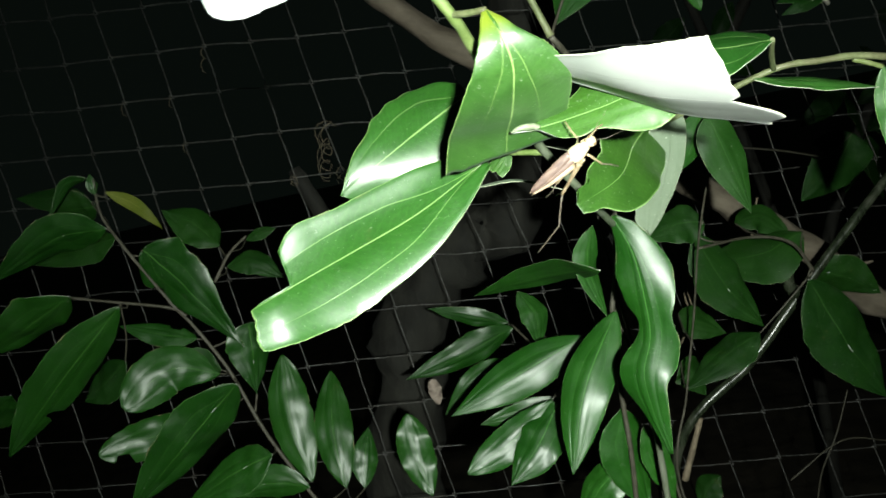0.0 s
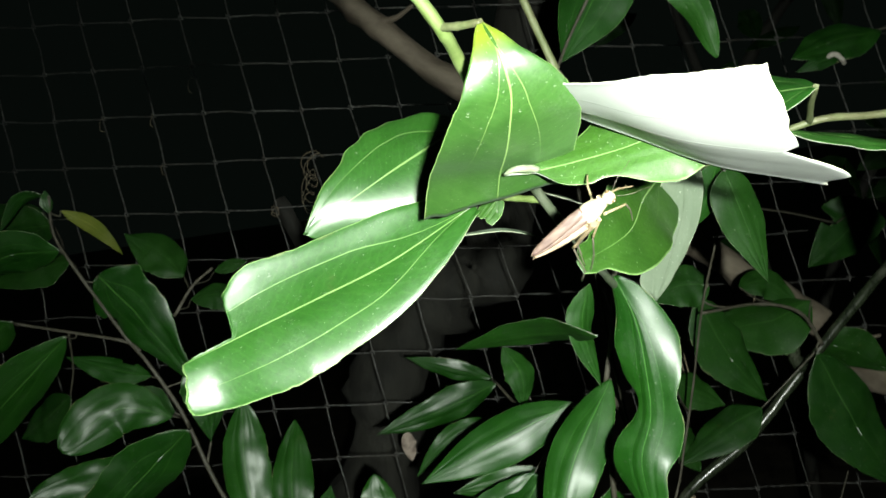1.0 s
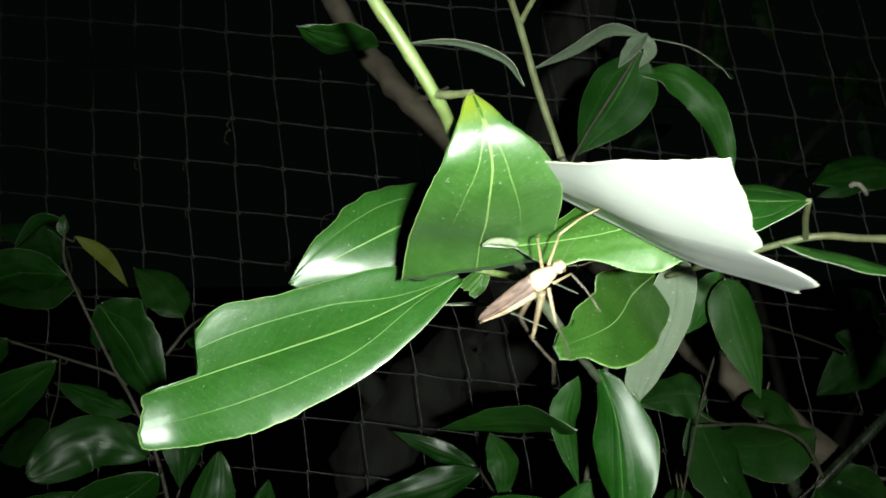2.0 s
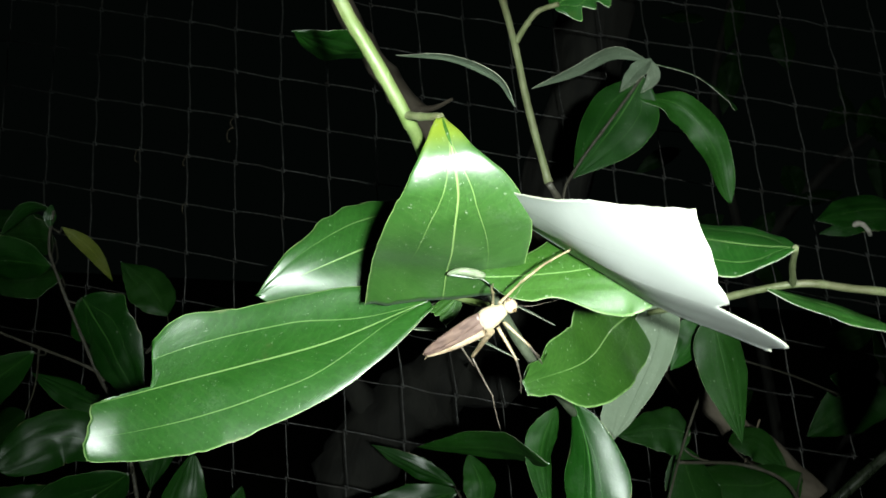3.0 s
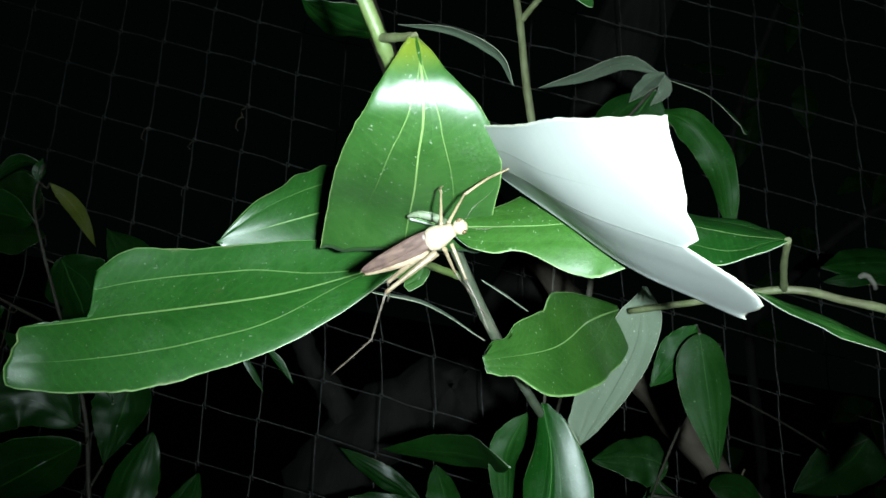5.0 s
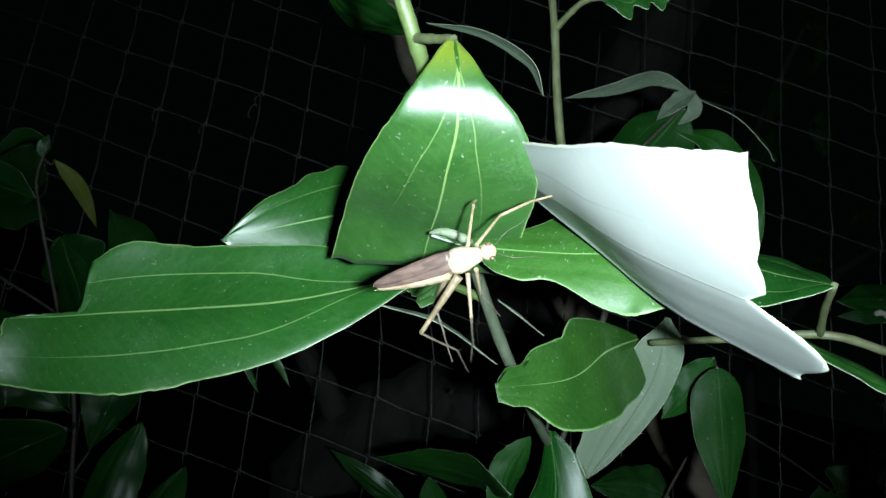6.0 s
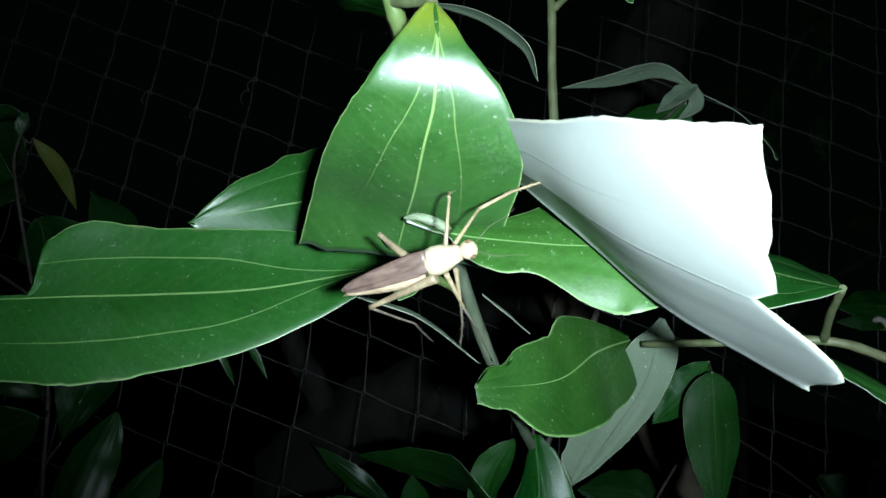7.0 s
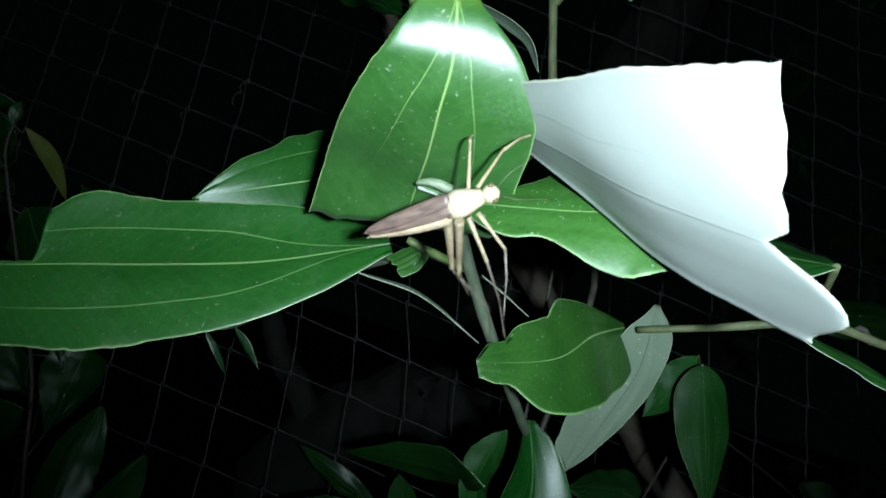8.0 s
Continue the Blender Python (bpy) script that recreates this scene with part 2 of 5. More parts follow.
CHITIN_GREY = plain("grey_chitin", (0.085, 0.07, 0.054), (0.15, 0.125, 0.10), 900, 0.42, relief=0.2, depth=0.0002)
WING = plain("grey_brown_wing", (0.066, 0.041, 0.034), (0.150, 0.098, 0.080), 1100, 0.4, relief=0.3, depth=0.0002, stretch=(0.25, 1, 1), spots=(0.17, 0.11, 0.08))
EYE = plain("brown_eye", (0.13, 0.085, 0.045), (0.20, 0.14, 0.08), 900, 0.2)
BLACK = plain("black_anodised_metal", (0.015, 0.015, 0.016), (0.03, 0.03, 0.032), 300, 0.5, metal=0.4)
GLOW = bpy.data.materials.new("torch_glow")
GLOW.use_nodes = True
GLOW.node_tree.nodes["Principled BSDF"].inputs["Base Color"].default_value = (0.8, 0.8, 0.8, 1)
GLOW.node_tree.nodes["Principled BSDF"].inputs["Emission Color"].default_value = (0.93, 1.0, 0.95, 1)
GLOW.node_tree.nodes["Principled BSDF"].inputs["Emission Strength"].default_value = TORCH_POWER


# ---- builders
def thing(name, at, label, category, group="", kind=""):
    ob = new(name)
    ob.location = at
    return tagged(ob, label, category, group, kind)


def part(name, bm, mats, parent, label=""):
    """Links a bmesh as one mesh object under a thing or a part. Its points are in the world for a still thing."""
    me = bpy.data.meshes.new(name)
    bm.to_mesh(me)
    bm.free()
    for m in mats if isinstance(mats, (list, tuple)) else (mats,):
        me.materials.append(m)
    ob = new(name, me)
    ob.parent = parent
    if parent and not parent.parent:
        ob.location = -parent.location
    return tagged(ob, label)


def smooth_line(pts, n):
    """n + 1 points and tangents along a Catmull-Rom curve."""
    p = [Vector(q) for q in pts]
    p = [p[0] * 2 - p[1]] + p + [p[-1] * 2 - p[-2]]
    seg, res = len(p) - 3, []
    for i in range(n + 1):
        s = min(i / n * seg, seg - 1e-6)
        k, f = int(s), s - int(s)
        a, b, c, d = p[k:k + 4]
        res.append(0.5 * (2 * b + (c - a) * f + (2 * a - 5 * b + 4 * c - d) * f * f + (3 * b - a - 3 * c + d) * f ** 3))
    tan = [(res[min(i + 1, n)] - res[max(i - 1, 0)]).normalized() for i in range(n + 1)]
    return res, tan


def tube(bm, pts, tans, radii, sides=8, rough=0.0, seed=0.0):
    ring0 = None
    up = Vector((0.31, 0.87, 0.38))
    rings = []
    for p, t, r in zip(pts, tans, radii):
        up = (up - t * up.dot(t)).normalized()
        side = t.cross(up)
        ring = []
        for k in range(sides):
            a = 2 * math.pi * k / sides
            d = up * math.cos(a) + side * math.sin(a)
            rr = r * (1 + rough * noise.noise(Vector(p) * 0.35 / max(r, 1e-4) + d * 1.3 + Vector((seed, 0, 0))))
            ring.append(bm.verts.new(p + d * rr))
        if ring0:
            for k in range(sides):
                bm.faces.new((ring0[k], ring0[(k + 1) % sides], ring[(k + 1) % sides], ring[k])).smooth = True
        rings.append(ring)
        ring0 = ring
    bm.faces.new(rings[0][::-1])
    bm.faces.new(rings[-1])


STEM_LINES, LEAF_BASES = {}, {}


def stem(owner, name, pts, r0, r1, material, label=""):
    """A tapered stem with nodes, slightly crooked."""
    n = max(10, len(pts) * 6)
    line, tan = smooth_line(pts, n)
    STEM_LINES.setdefault(owner.name, []).extend(line)
    radii = []
    for i in range(n + 1):
        u = i / n
        r = r0 + (r1 - r0) * u
        r *= 1 + 0.16 * max(0, math.sin(u * n * 0.9)) ** 8
        radii.append(r)
    big = r1 > 0.006
    for i in range(1, n):
        line[i] += Vector([noise.noise(line[i] * 60 + Vector((k * 9, 0, 0))) for k in range(3)]) * (r0 + r1) * (0.18 if big and r1 > 0.012 else 0.05 if big else 0.04)
    bm = bmesh.new()
    tube(bm, line, tan, radii, 18 if big else 9, 0.28 if big else 0.10, r0 * 999)
    return part(name, bm, material, owner, label)


def curled_tip(owner, pts, r):
    """The rolled-up dry end of a leaf, thickest before its end."""
    line, tan = smooth_line(pts, 16)
    bm = bmesh.new()
    tube(bm, line, tan, [r * (0.25 + 0.75 * math.sin(math.pi * min(1, 0.12 + 0.88 * (1 - i / 16) ** 0.7)) ** 0.7) for i in range(17)], 10, 0.22, 5.0)
    part("curled_tip", bm, PALE_CURL, owner, "pale rolled-up leaf tip")


def outline(values, u):
    """The height of a smooth curve through even steps of values."""
    last = len(values) - 1
    s = min(max(u, 0), 1) * last
    k = min(int(s), last - 1)
    f = s - k
    a, b, c, d = (values[min(max(k + i, 0), last)] for i in (-1, 0, 1, 2))
    y = 0.5 * (2 * b + (c - a) * f + (2 * a - 5 * b + 4 * c - d) * f * f + (3 * b - a - 3 * c + d) * f ** 3)
    return max(0.0, min(y, max(b, c) * 1.04))


def mellow(values, u):
    """The same curve, evened out along its length."""
    return sum(outline(values, u + 0.05 * i) for i in range(-3, 4)) / 7


def leaf(owner, spine, half, facing, fold=8.0, bend=None, curl=0.2, roll=None, wave=0.06, cuts=(), end=1.0, slant=0.0, shape=(0.9, 1.12),
         left=None, right=None, vein=0.6, label="", top=None, under=None, seed=1, tears=()):
    """A leaf along its spine. half: half its greatest width. facing: where its upper side looks. left, right: the outline of each half, base
    to tip. cuts: bites (side, from, to, what is left of the half). end: where it is cut off. fold, curl: how both halves fall back; bend, roll: the same
    for the second half where it differs. facing: one way, or several from base to tip. tears: notches in the cut end (across, depth, width)."""
    near = vein > 0.65 or left is not None
    n, m = (64, 24) if near else (56, 14)
    line, tan = smooth_line(spine, n)
    LEAF_BASES.setdefault(owner.name, []).append(line[0])
    turn = [Vector(q).normalized() for q in (facing if isinstance(facing[0], tuple) else (facing, facing))]

    def up_side(u):
        k = min(int(u * (len(turn) - 1)), len(turn) - 2)
        return turn[k].lerp(turn[k + 1], u * (len(turn) - 1) - k)
    a, b = shape
    peak = (a / (a + b)) ** a * (b / (a + b)) ** b
    thick = 0.00035
    bm = bmesh.new()
    uv, rim = bm.loops.layers.uv.new("leaf"), bm.loops.layers.uv.new("rim")
    length = sum((line[i + 1] - line[i]).length for i in range(n))
    grid, under_grid, co = [], [], []
    for i in range(n + 1):
        row, row2, c = [], [], []
        for j in range(m + 1):
            v = math.sin((j / m - 0.5) * math.pi)
            u = i / n * (end + slant * v + (0.012 * noise.noise(Vector((v * 5, seed, 0))) if end < 1 else 0) - sum(d * math.exp(-((v - c) / w) ** 2) for c, d, w in tears))
            u = min(u, 1.0)
            s = u * n
            k = min(int(s), n - 1)
            p = line[k].lerp(line[k + 1], s - k)
            t = tan[k].lerp(tan[k + 1], s - k).normalized()
            f0 = up_side(u)
            f = (f0 - t * f0.dot(t)).normalized()
            side = f.cross(t)
            uu = min(max(u, 0.004), 0.996)
            whole = uu ** a * (1 - uu) ** b / peak
            prof = left if v < 0 else right
            h = half * (outline(prof, u + 0.014 * noise.noise(Vector((v * 7, seed, 5))) + 0.009 * noise.noise(Vector((v * 19, seed, 8)))) if prof else whole)
            keep = 1.0
            for sd, c0, c1, k0 in cuts:
                c0 += 0.011 * noise.noise(Vector((v * 6, seed, 4))) if c1 >= 1 else 0
                if sd * v > 0 and c0 <= u <= c1:
                    w = min(1.0, (u - c0) / 0.025, (c1 - u) / 0.025) if c1 < 1 else min(1.0, (u - c0) / 0.015)
                    keep = min(keep, 1 + (k0 + 0.06 * noise.noise(Vector((u * 60, seed, 3))) - 1) * w)
            rag = 1 + (0.012 if near else 0.06) * noise.noise(Vector((u * (24 if near else 13), seed * 3.1, 1 if v < 0 else 9))) + (0.012 if near else 0.03) * noise.noise(Vector((u * (110 if near else 62), seed * 1.7, 1 if v < 0 else 9)))
            x = v * keep * h * rag
            q = x / half
            off = -abs(x) * math.tan(radians(bend if bend is not None and v > 0 else fold)) - (roll if roll is not None and v > 0 else curl) * half * q * q * 0.6
            off += wave * half * abs(q) ** 1.6 * math.sin(u * 15 + seed + (2.2 if v < 0 else 0)) + (0.015 if near else 0.07) * half * noise.noise(Vector((u * (4 if near else 6), v * 1.7, seed)))
            off -= 0.004 * half * max(0, (abs(v) - 0.88) / 0.12) ** 2 * 4
            off -= 0.006 * half * math.exp(-(q / 0.05) ** 2) * near
            pos = p + side * x + f * off
            row.append(bm.verts.new(pos))
            edge = 0.25 if abs(v) > 0.999 or i in (0, n) else 1.0
            row2.append(bm.verts.new(pos - f * thick * edge))
            # veins keep to the outline that the leaf would have whole
            ref = half * (whole if not prof else max(mellow(prof, u), 0.7 * whole))
            c.append((u, 0.5 + 0.5 * max(-1, min(1, x / max(ref, 1e-5))), max(abs(v), 1 - 0.04 * (n - i) if tears else 0)))
        grid.append(row), under_grid.append(row2), co.append(c)

    def face(vs, cs, index):
        fc = bm.faces.new(vs)
        fc.smooth, fc.material_index = True, index
        for lp, q in zip(fc.loops, cs):
            lp[uv].uv = q[:2]
            lp[rim].uv = (q[2], 0.5)
    for i in range(n):
        for j in range(m):
            ids = ((i, j), (i + 1, j), (i + 1, j + 1), (i, j + 1))
            cs = [co[x][y] for x, y in ids]
            face([grid[x][y] for x, y in ids], cs, 0)
            face([under_grid[x][y] for x, y in ids][::-1], cs[::-1], 1)
    ring = [(i, 0) for i in range(n + 1)] + [(n, j) for j in range(1, m + 1)] + [(i, m) for i in range(n - 1, -1, -1)] + [(0, j) for j in range(m - 1, 0, -1)]
    for r0, r1 in zip(ring, ring[1:] + ring[:1]):
        face([grid[r0[0]][r0[1]], under_grid[r0[0]][r0[1]], under_grid[r1[0]][r1[1]], grid[r1[0]][r1[1]]], [co[r0[0]][r0[1]]] * 2 + [co[r1[0]][r1[1]]] * 2, 1)
    ob = part("leaf", bm, [top or LEAF, under or LEAF_UNDER], owner, label)
    # the midrib stands out below
    if half > 0.006 and vein > 0.2:
        rib = bmesh.new()
        last = int(n * min(end, 0.93))
        pts = []
        for i in range(last + 1):
            f0 = up_side(i / n)
            f = (f0 - tan[i] * f0.dot(tan[i])).normalized()
            pts.append(line[i] - f * (thick + half * (0.02 if near else 0.03)))
        tube(rib, pts, tan[:last + 1], [half * 0.034 * min(1, vein) * (1 - 0.75 * i / n) for i in range(last + 1)], 6)
        r = part("midrib", rib, under or LEAF_UNDER, ob)
        r.location = (0, 0, 0)
    return ob


# ---- ground
def build_ground():
    bm = bmesh.new()
    size, n = 400.0, 60
    rows = []
    for i in range(n + 1):
        row = []
        for j in range(n + 1):
            x, y = ((2 * k / n - 1) for k in (i, j))
            x, y = size * x * abs(x) ** 3, size * y * abs(y) ** 3
            row.append(bm.verts.new((x, y, 0.02 * noise.noise(Vector((x * 1.5, y * 1.5, 0))) - 0.01)))
        rows.append(row)
    for i in range(n):
        for j in range(n):
            bm.faces.new((rows[i][j], rows[i + 1][j], rows[i + 1][j + 1], rows[i][j + 1])).smooth = True
    tagged(part("ground", bm, EARTH, None), "dark bare earth at night below the shrubs", "ground", kind="structure")


build_ground()

# ---- the leaves and stems before the camera
shrub = thing("glossy_shrub", (0.12, 0.48, 0), "evergreen shrub with glossy three-veined leaves, several bitten", "shrub")
stem(shrub, "stem", [(0.0115, 0.2220, 1.3949), (0.0179, 0.2250, 1.3836), (0.0240, 0.2280, 1.3747), (0.0316, 0.2340, 1.3628), (0.0347, 0.2410, 1.3579), (0.0400, 0.2560, 1.3471), (0.0435, 0.2640, 1.3402)], 0.0017, 0.0018, STEM_GREEN)
stem(shrub, "lower_stem", [(0.0435, 0.2640, 1.3402), (0.0452, 0.2680, 1.3370), (0.0495, 0.2747, 1.3302), (0.0594, 0.2900, 1.3147), (0.0714, 0.3030, 1.2977), (0.0882, 0.3418, 1.2781), (0.1004, 0.3700, 1.2638), (0.1047, 0.3720, 1.2429), (0.1062, 0.3740, 1.2173), (0.1048, 0.3770, 1.1914), (0.1021, 0.3820, 1.1640), (0.1044, 0.3900, 1.1331), (0.1049, 0.3957, 1.0725), (0.1059, 0.4066, 0.9575), (0.1079, 0.4274, 0.7388), (0.1100, 0.4500, 0.5000), (0.1200, 0.4800, 0.0000)], 0.0017, 0.0018, STEM_DARK)
stem(shrub, "petiole", [(0.0401, 0.2980, 1.3191), (0.0479, 0.2970, 1.3172), (0.0584, 0.2910, 1.3149)], 0.0011, 0.0012, STEM_GREEN)
stem(shrub, "twig", [(0.1167, 0.3300, 1.3154), (0.1332, 0.3180, 1.3206), (0.1567, 0.3010, 1.3281), (0.1746, 0.3000, 1.3275), (0.1919, 0.3000, 1.3258), (0.2234, 0.3056, 1.3172), (0.2832, 0.3163, 1.3009), (0.3600, 0.3300, 1.2800), (0.4123, 0.3561, 1.1381), (0.5000, 0.4000, 0.9000), (0.4200, 0.4500, 0.3000), (0.1200, 0.4800, 0.0200)], 0.0011, 0.0018, STEM_TAN)
stem(shrub, "petiole", [(0.0316, 0.2340, 1.3628), (0.0360, 0.2290, 1.3613), (0.0413, 0.2244, 1.3603)], 0.0011, 0.0009, STEM_TAN)
stem(shrub, "petiole", [(0.1430, 0.2700, 1.3375), (0.1489, 0.2850, 1.3329), (0.1565, 0.3010, 1.3281)], 0.0009, 0.0011, STEM_TAN)
stem(shrub, "petiole", [(0.1880, 0.3010, 1.3253), (0.1938, 0.3000, 1.3223), (0.1984, 0.3000, 1.3200)], 0.001, 0.0009, STEM_GREEN)
stem(shrub, "petiole", [(0.0940, 0.3550, 1.2757), (0.0956, 0.3620, 1.2707), (0.0996, 0.3690, 1.2643)], 0.0008, 0.001, STEM_DARK)
stem(shrub, "twig", [(0.0377, 0.3100, 1.3147), (0.0163, 0.3450, 1.3062), (-0.0168, 0.4100, 1.2904), (-0.0439, 0.4440, 1.2730), (-0.0565, 0.4400, 1.2677)], 0.0009, 0.0006, STEM_DARK)
leaf(shrub, [(0.0358, 0.2955, 1.3164), (0.0068, 0.2902, 1.3023), (-0.0211, 0.2869, 1.2930), (-0.0414, 0.2822, 1.2867), (-0.0578, 0.2781, 1.2814), (-0.0696, 0.2704, 1.2779)], 0.0230, ((-0.02, -0.60, 0.80), (0.04, -0.60, 0.80), (0.27, -0.76, 0.59)), fold=-14, bend=14, curl=-0.9, roll=0.5, left=(0.22, 0.40, 0.55, 0.63, 0.67, 0.70, 0.72, 0.73, 0.75, 0.78, 0.77, 0.70, 0.58, 0.52, 0.5, 0.5, 0.5, 0.6, 0.7), cuts=[(-1, 0.668, 1.0, 0.08)], right=(0.14, 0.30, 0.44, 0.56, 0.67, 0.76, 0.82, 0.85, 0.89, 0.90, 0.90, 0.88, 0.85, 0.83, 0.80, 0.75, 0.71, 0.66, 0.59), end=0.915, slant=0.08, tears=((1.0, 0.024, 0.16), (0.25, 0.008, 0.05), (0.55, 0.007, 0.06)), wave=0.015, vein=1, label='large glossy green leaf with a bitten edge', seed=3)
leaf(shrub, [(0.0363, 0.3249, 1.3469), (0.0048, 0.3161, 1.3316), (-0.0271, 0.3082, 1.3145)], 0.0245, ((-0.05, -0.68, 0.73), (0.16, -0.85, 0.50), (0.30, -0.95, -0.05)), fold=-3, bend=10, curl=0.1, roll=0.3, left=(0.36, 0.66, 0.76, 0.82, 0.88, 0.84, 0.84, 0.75, 0.72, 0.57, 0.49, 0.41, 0.28, 0.14, 0.0), right=(0.30, 0.59, 0.78, 0.84, 1.08, 1.03, 1.07, 1.06, 1.02, 0.95, 0.85, 0.77, 0.68, 0.44, 0.0), wave=0.03, vein=1, top=LEAF_SLEEK, seed=5)
leaf(shrub, [(0.0414, 0.2238, 1.3602), (0.0436, 0.2216, 1.3543), (0.0451, 0.2218, 1.3485), (0.0461, 0.2249, 1.3421), (0.0455, 0.2311, 1.3360), (0.0446, 0.2424, 1.3296), (0.0428, 0.2546, 1.3234), (0.0414, 0.2673, 1.3123)], 0.0220, ((0.20, -0.95, -0.20), (0.06, -0.68, -0.73)), fold=0, curl=0, left=(0.07, 0.15, 0.22, 0.29, 0.35, 0.41, 0.48, 0.54, 0.59, 0.63, 0.67, 0.72, 0.78, 0.84, 0.88, 0.90, 0.92, 0.94, 0.97, 1.00, 1.03), right=(0.02, 0.07, 0.13, 0.18, 0.23, 0.31, 0.40, 0.50, 0.60, 0.70, 0.78, 0.84, 0.87, 0.89, 0.89, 0.90, 0.91, 0.93, 0.94, 0.93, 0.93), wave=0.01, vein=1, end=0.94, slant=-0.04, top=LEAF_FRESH, under=LEAF_PLAIN, label='arched glossy leaf catching a bright highlight', seed=7)
leaf(shrub, [(0.0533, 0.2530, 1.3466), (0.0679, 0.2318, 1.3351), (0.0842, 0.2110, 1.3247), (0.1035, 0.1925, 1.3173)], 0.0245, ((0.50, -0.13, 0.86), (0.36, 0.01, 0.93)), fold=-10, bend=6, curl=-0.60, roll=-0.09, left=(0.30, 0.37, 0.44, 0.51, 0.59, 0.67, 0.77, 0.83, 0.89, 0.94, 1.01), right=(0.16, 0.27, 0.36, 0.48, 0.66, 0.86, 0.96, 1.06, 1.13, 1.13, 1.00), end=0.935, slant=0.03, tears=((0.03, 0.055, 0.1), (0.52, -0.058, 0.26), (1.0, 0.045, 0.2), (-1.0, 0.018, 0.3), (-0.35, 0.012, 0.1)), wave=0.015, vein=0.15, label='folded leaf showing its pale underside', seed=9)
leaf(shrub, [(0.0438, 0.2490, 1.3247), (0.0555, 0.2485, 1.3242), (0.0734, 0.2425, 1.3262), (0.0891, 0.2405, 1.3290), (0.1019, 0.2400, 1.3271)], 0.0140, ((0.00, -0.85, 0.52), (0.10, -0.85, 0.52)), fold=3, curl=0.5, roll=0.1, left=(0.0, 0.02, 0.02, 0.04, 0.04, 0.18, 0.36, 0.45, 0.5, 0.46, 0.52, 0.66, 0.79, 0.84, 0.88, 0.88, 0.86, 0.8, 0.68, 0.57, 0.27), right=(0.02, 0.11, 0.12, 0.12, 0.18, 0.23, 0.34, 0.5, 0.71, 0.96, 1.0, 0.98, 0.95, 0.82, 0.71, 0.54, 0.41, 0.3, 0.18, 0.05, 0.0), wave=0.05, vein=1, top=LEAF_PLAIN, label='wavy leaf with a small curled tip', seed=11)
leaf(shrub, [(0.1158, 0.3435, 1.3165), (0.1021, 0.3220, 1.3094), (0.0891, 0.3020, 1.2985), (0.0677, 0.2880, 1.2915)], 0.0195, ((0.56, -0.70, 0.44), (0.56, -0.70, 0.44)), fold=3, curl=0.15, left=(0.09, 0.19, 0.28, 0.37, 0.46, 0.56, 0.67, 0.76, 0.71, 0.62, 0.63, 0.62, 0.59, 0.53, 0.32, 0.28, 0.05), right=(0.6, 0.76, 0.86, 0.95, 0.97, 0.99, 1.0, 0.99, 0.96, 0.9, 0.85, 0.77, 0.69, 0.53, 0.32, 0.28, 0.19), wave=0.04, vein=1, top=LEAF_PLAIN, label='short leaf with an eaten outline', seed=13)
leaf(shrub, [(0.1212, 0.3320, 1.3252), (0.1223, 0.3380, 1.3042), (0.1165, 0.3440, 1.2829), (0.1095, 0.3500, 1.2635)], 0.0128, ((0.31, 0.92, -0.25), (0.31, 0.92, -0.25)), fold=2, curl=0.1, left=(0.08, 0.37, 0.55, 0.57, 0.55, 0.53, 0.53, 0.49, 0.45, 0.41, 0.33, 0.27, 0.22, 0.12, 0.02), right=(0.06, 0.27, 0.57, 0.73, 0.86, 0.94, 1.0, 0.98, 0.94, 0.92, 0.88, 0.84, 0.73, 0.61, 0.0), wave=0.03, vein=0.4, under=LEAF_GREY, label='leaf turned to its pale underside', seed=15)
leaf(shrub, [(0.0938, 0.3540, 1.2761), (0.0999, 0.3507, 1.2561), (0.1011, 0.3479, 1.2305), (0.0999, 0.3464, 1.2137), (0.0938, 0.3455, 1.1963), (0.0949, 0.3433, 1.1762), (0.0991, 0.3408, 1.1554)], 0.0145, (-0.60, -0.76, 0.25), fold=8, curl=0.3, left=(0.14, 0.31, 0.5, 0.71, 0.88, 0.84, 0.76, 0.5, 0.45, 0.55, 0.67, 0.86, 0.95, 0.91, 0.67, 0.43, 0.29, 0.19, 0.07), right=(0.12, 0.47, 0.62, 0.78, 0.97, 1.0, 0.95, 0.79, 0.81, 0.9, 0.91, 0.91, 0.84, 0.69, 0.62, 0.52, 0.38, 0.22, 0.07), wave=0.22, vein=1, top=LEAF_MID, label='long hanging glossy leaf with wavy edges', seed=21)
leaf(shrub, [(0.1430, 0.2700, 1.3375), (0.1297, 0.2800, 1.3390), (0.1044, 0.2950, 1.3435)], 0.0132, (0.10, -0.75, 0.65), fold=6, curl=0.2, wave=0.05, shape=(0.75, 0.5), vein=1, seed=17)
leaf(shrub, [(0.1485, 0.3020, 1.3257), (0.1717, 0.3000, 1.3203), (0.1951, 0.2980, 1.3126)], 0.0058, (0.10, -0.50, 0.86), fold=5, curl=0.2, wave=0.05, vein=0.6, seed=19)
leaf(shrub, [(0.0115, 0.1350, 1.3558), (-0.0001, 0.1300, 1.3538), (-0.0100, 0.1280, 1.3515)], 0.0052, (0.10, 0.50, 0.85), fold=3, curl=0.1, wave=0.02, shape=(0.5, 0.35), vein=0.3, label='leaf showing its pale underside', seed=23)
leaf(shrub, [(0.1984, 0.3000, 1.3200), (0.2045, 0.3000, 1.3001), (0.2010, 0.3000, 1.2707)], 0.0089, (-0.30, -0.90, 0.30), fold=6, curl=0.2, wave=0.05, vein=0.8, seed=25)
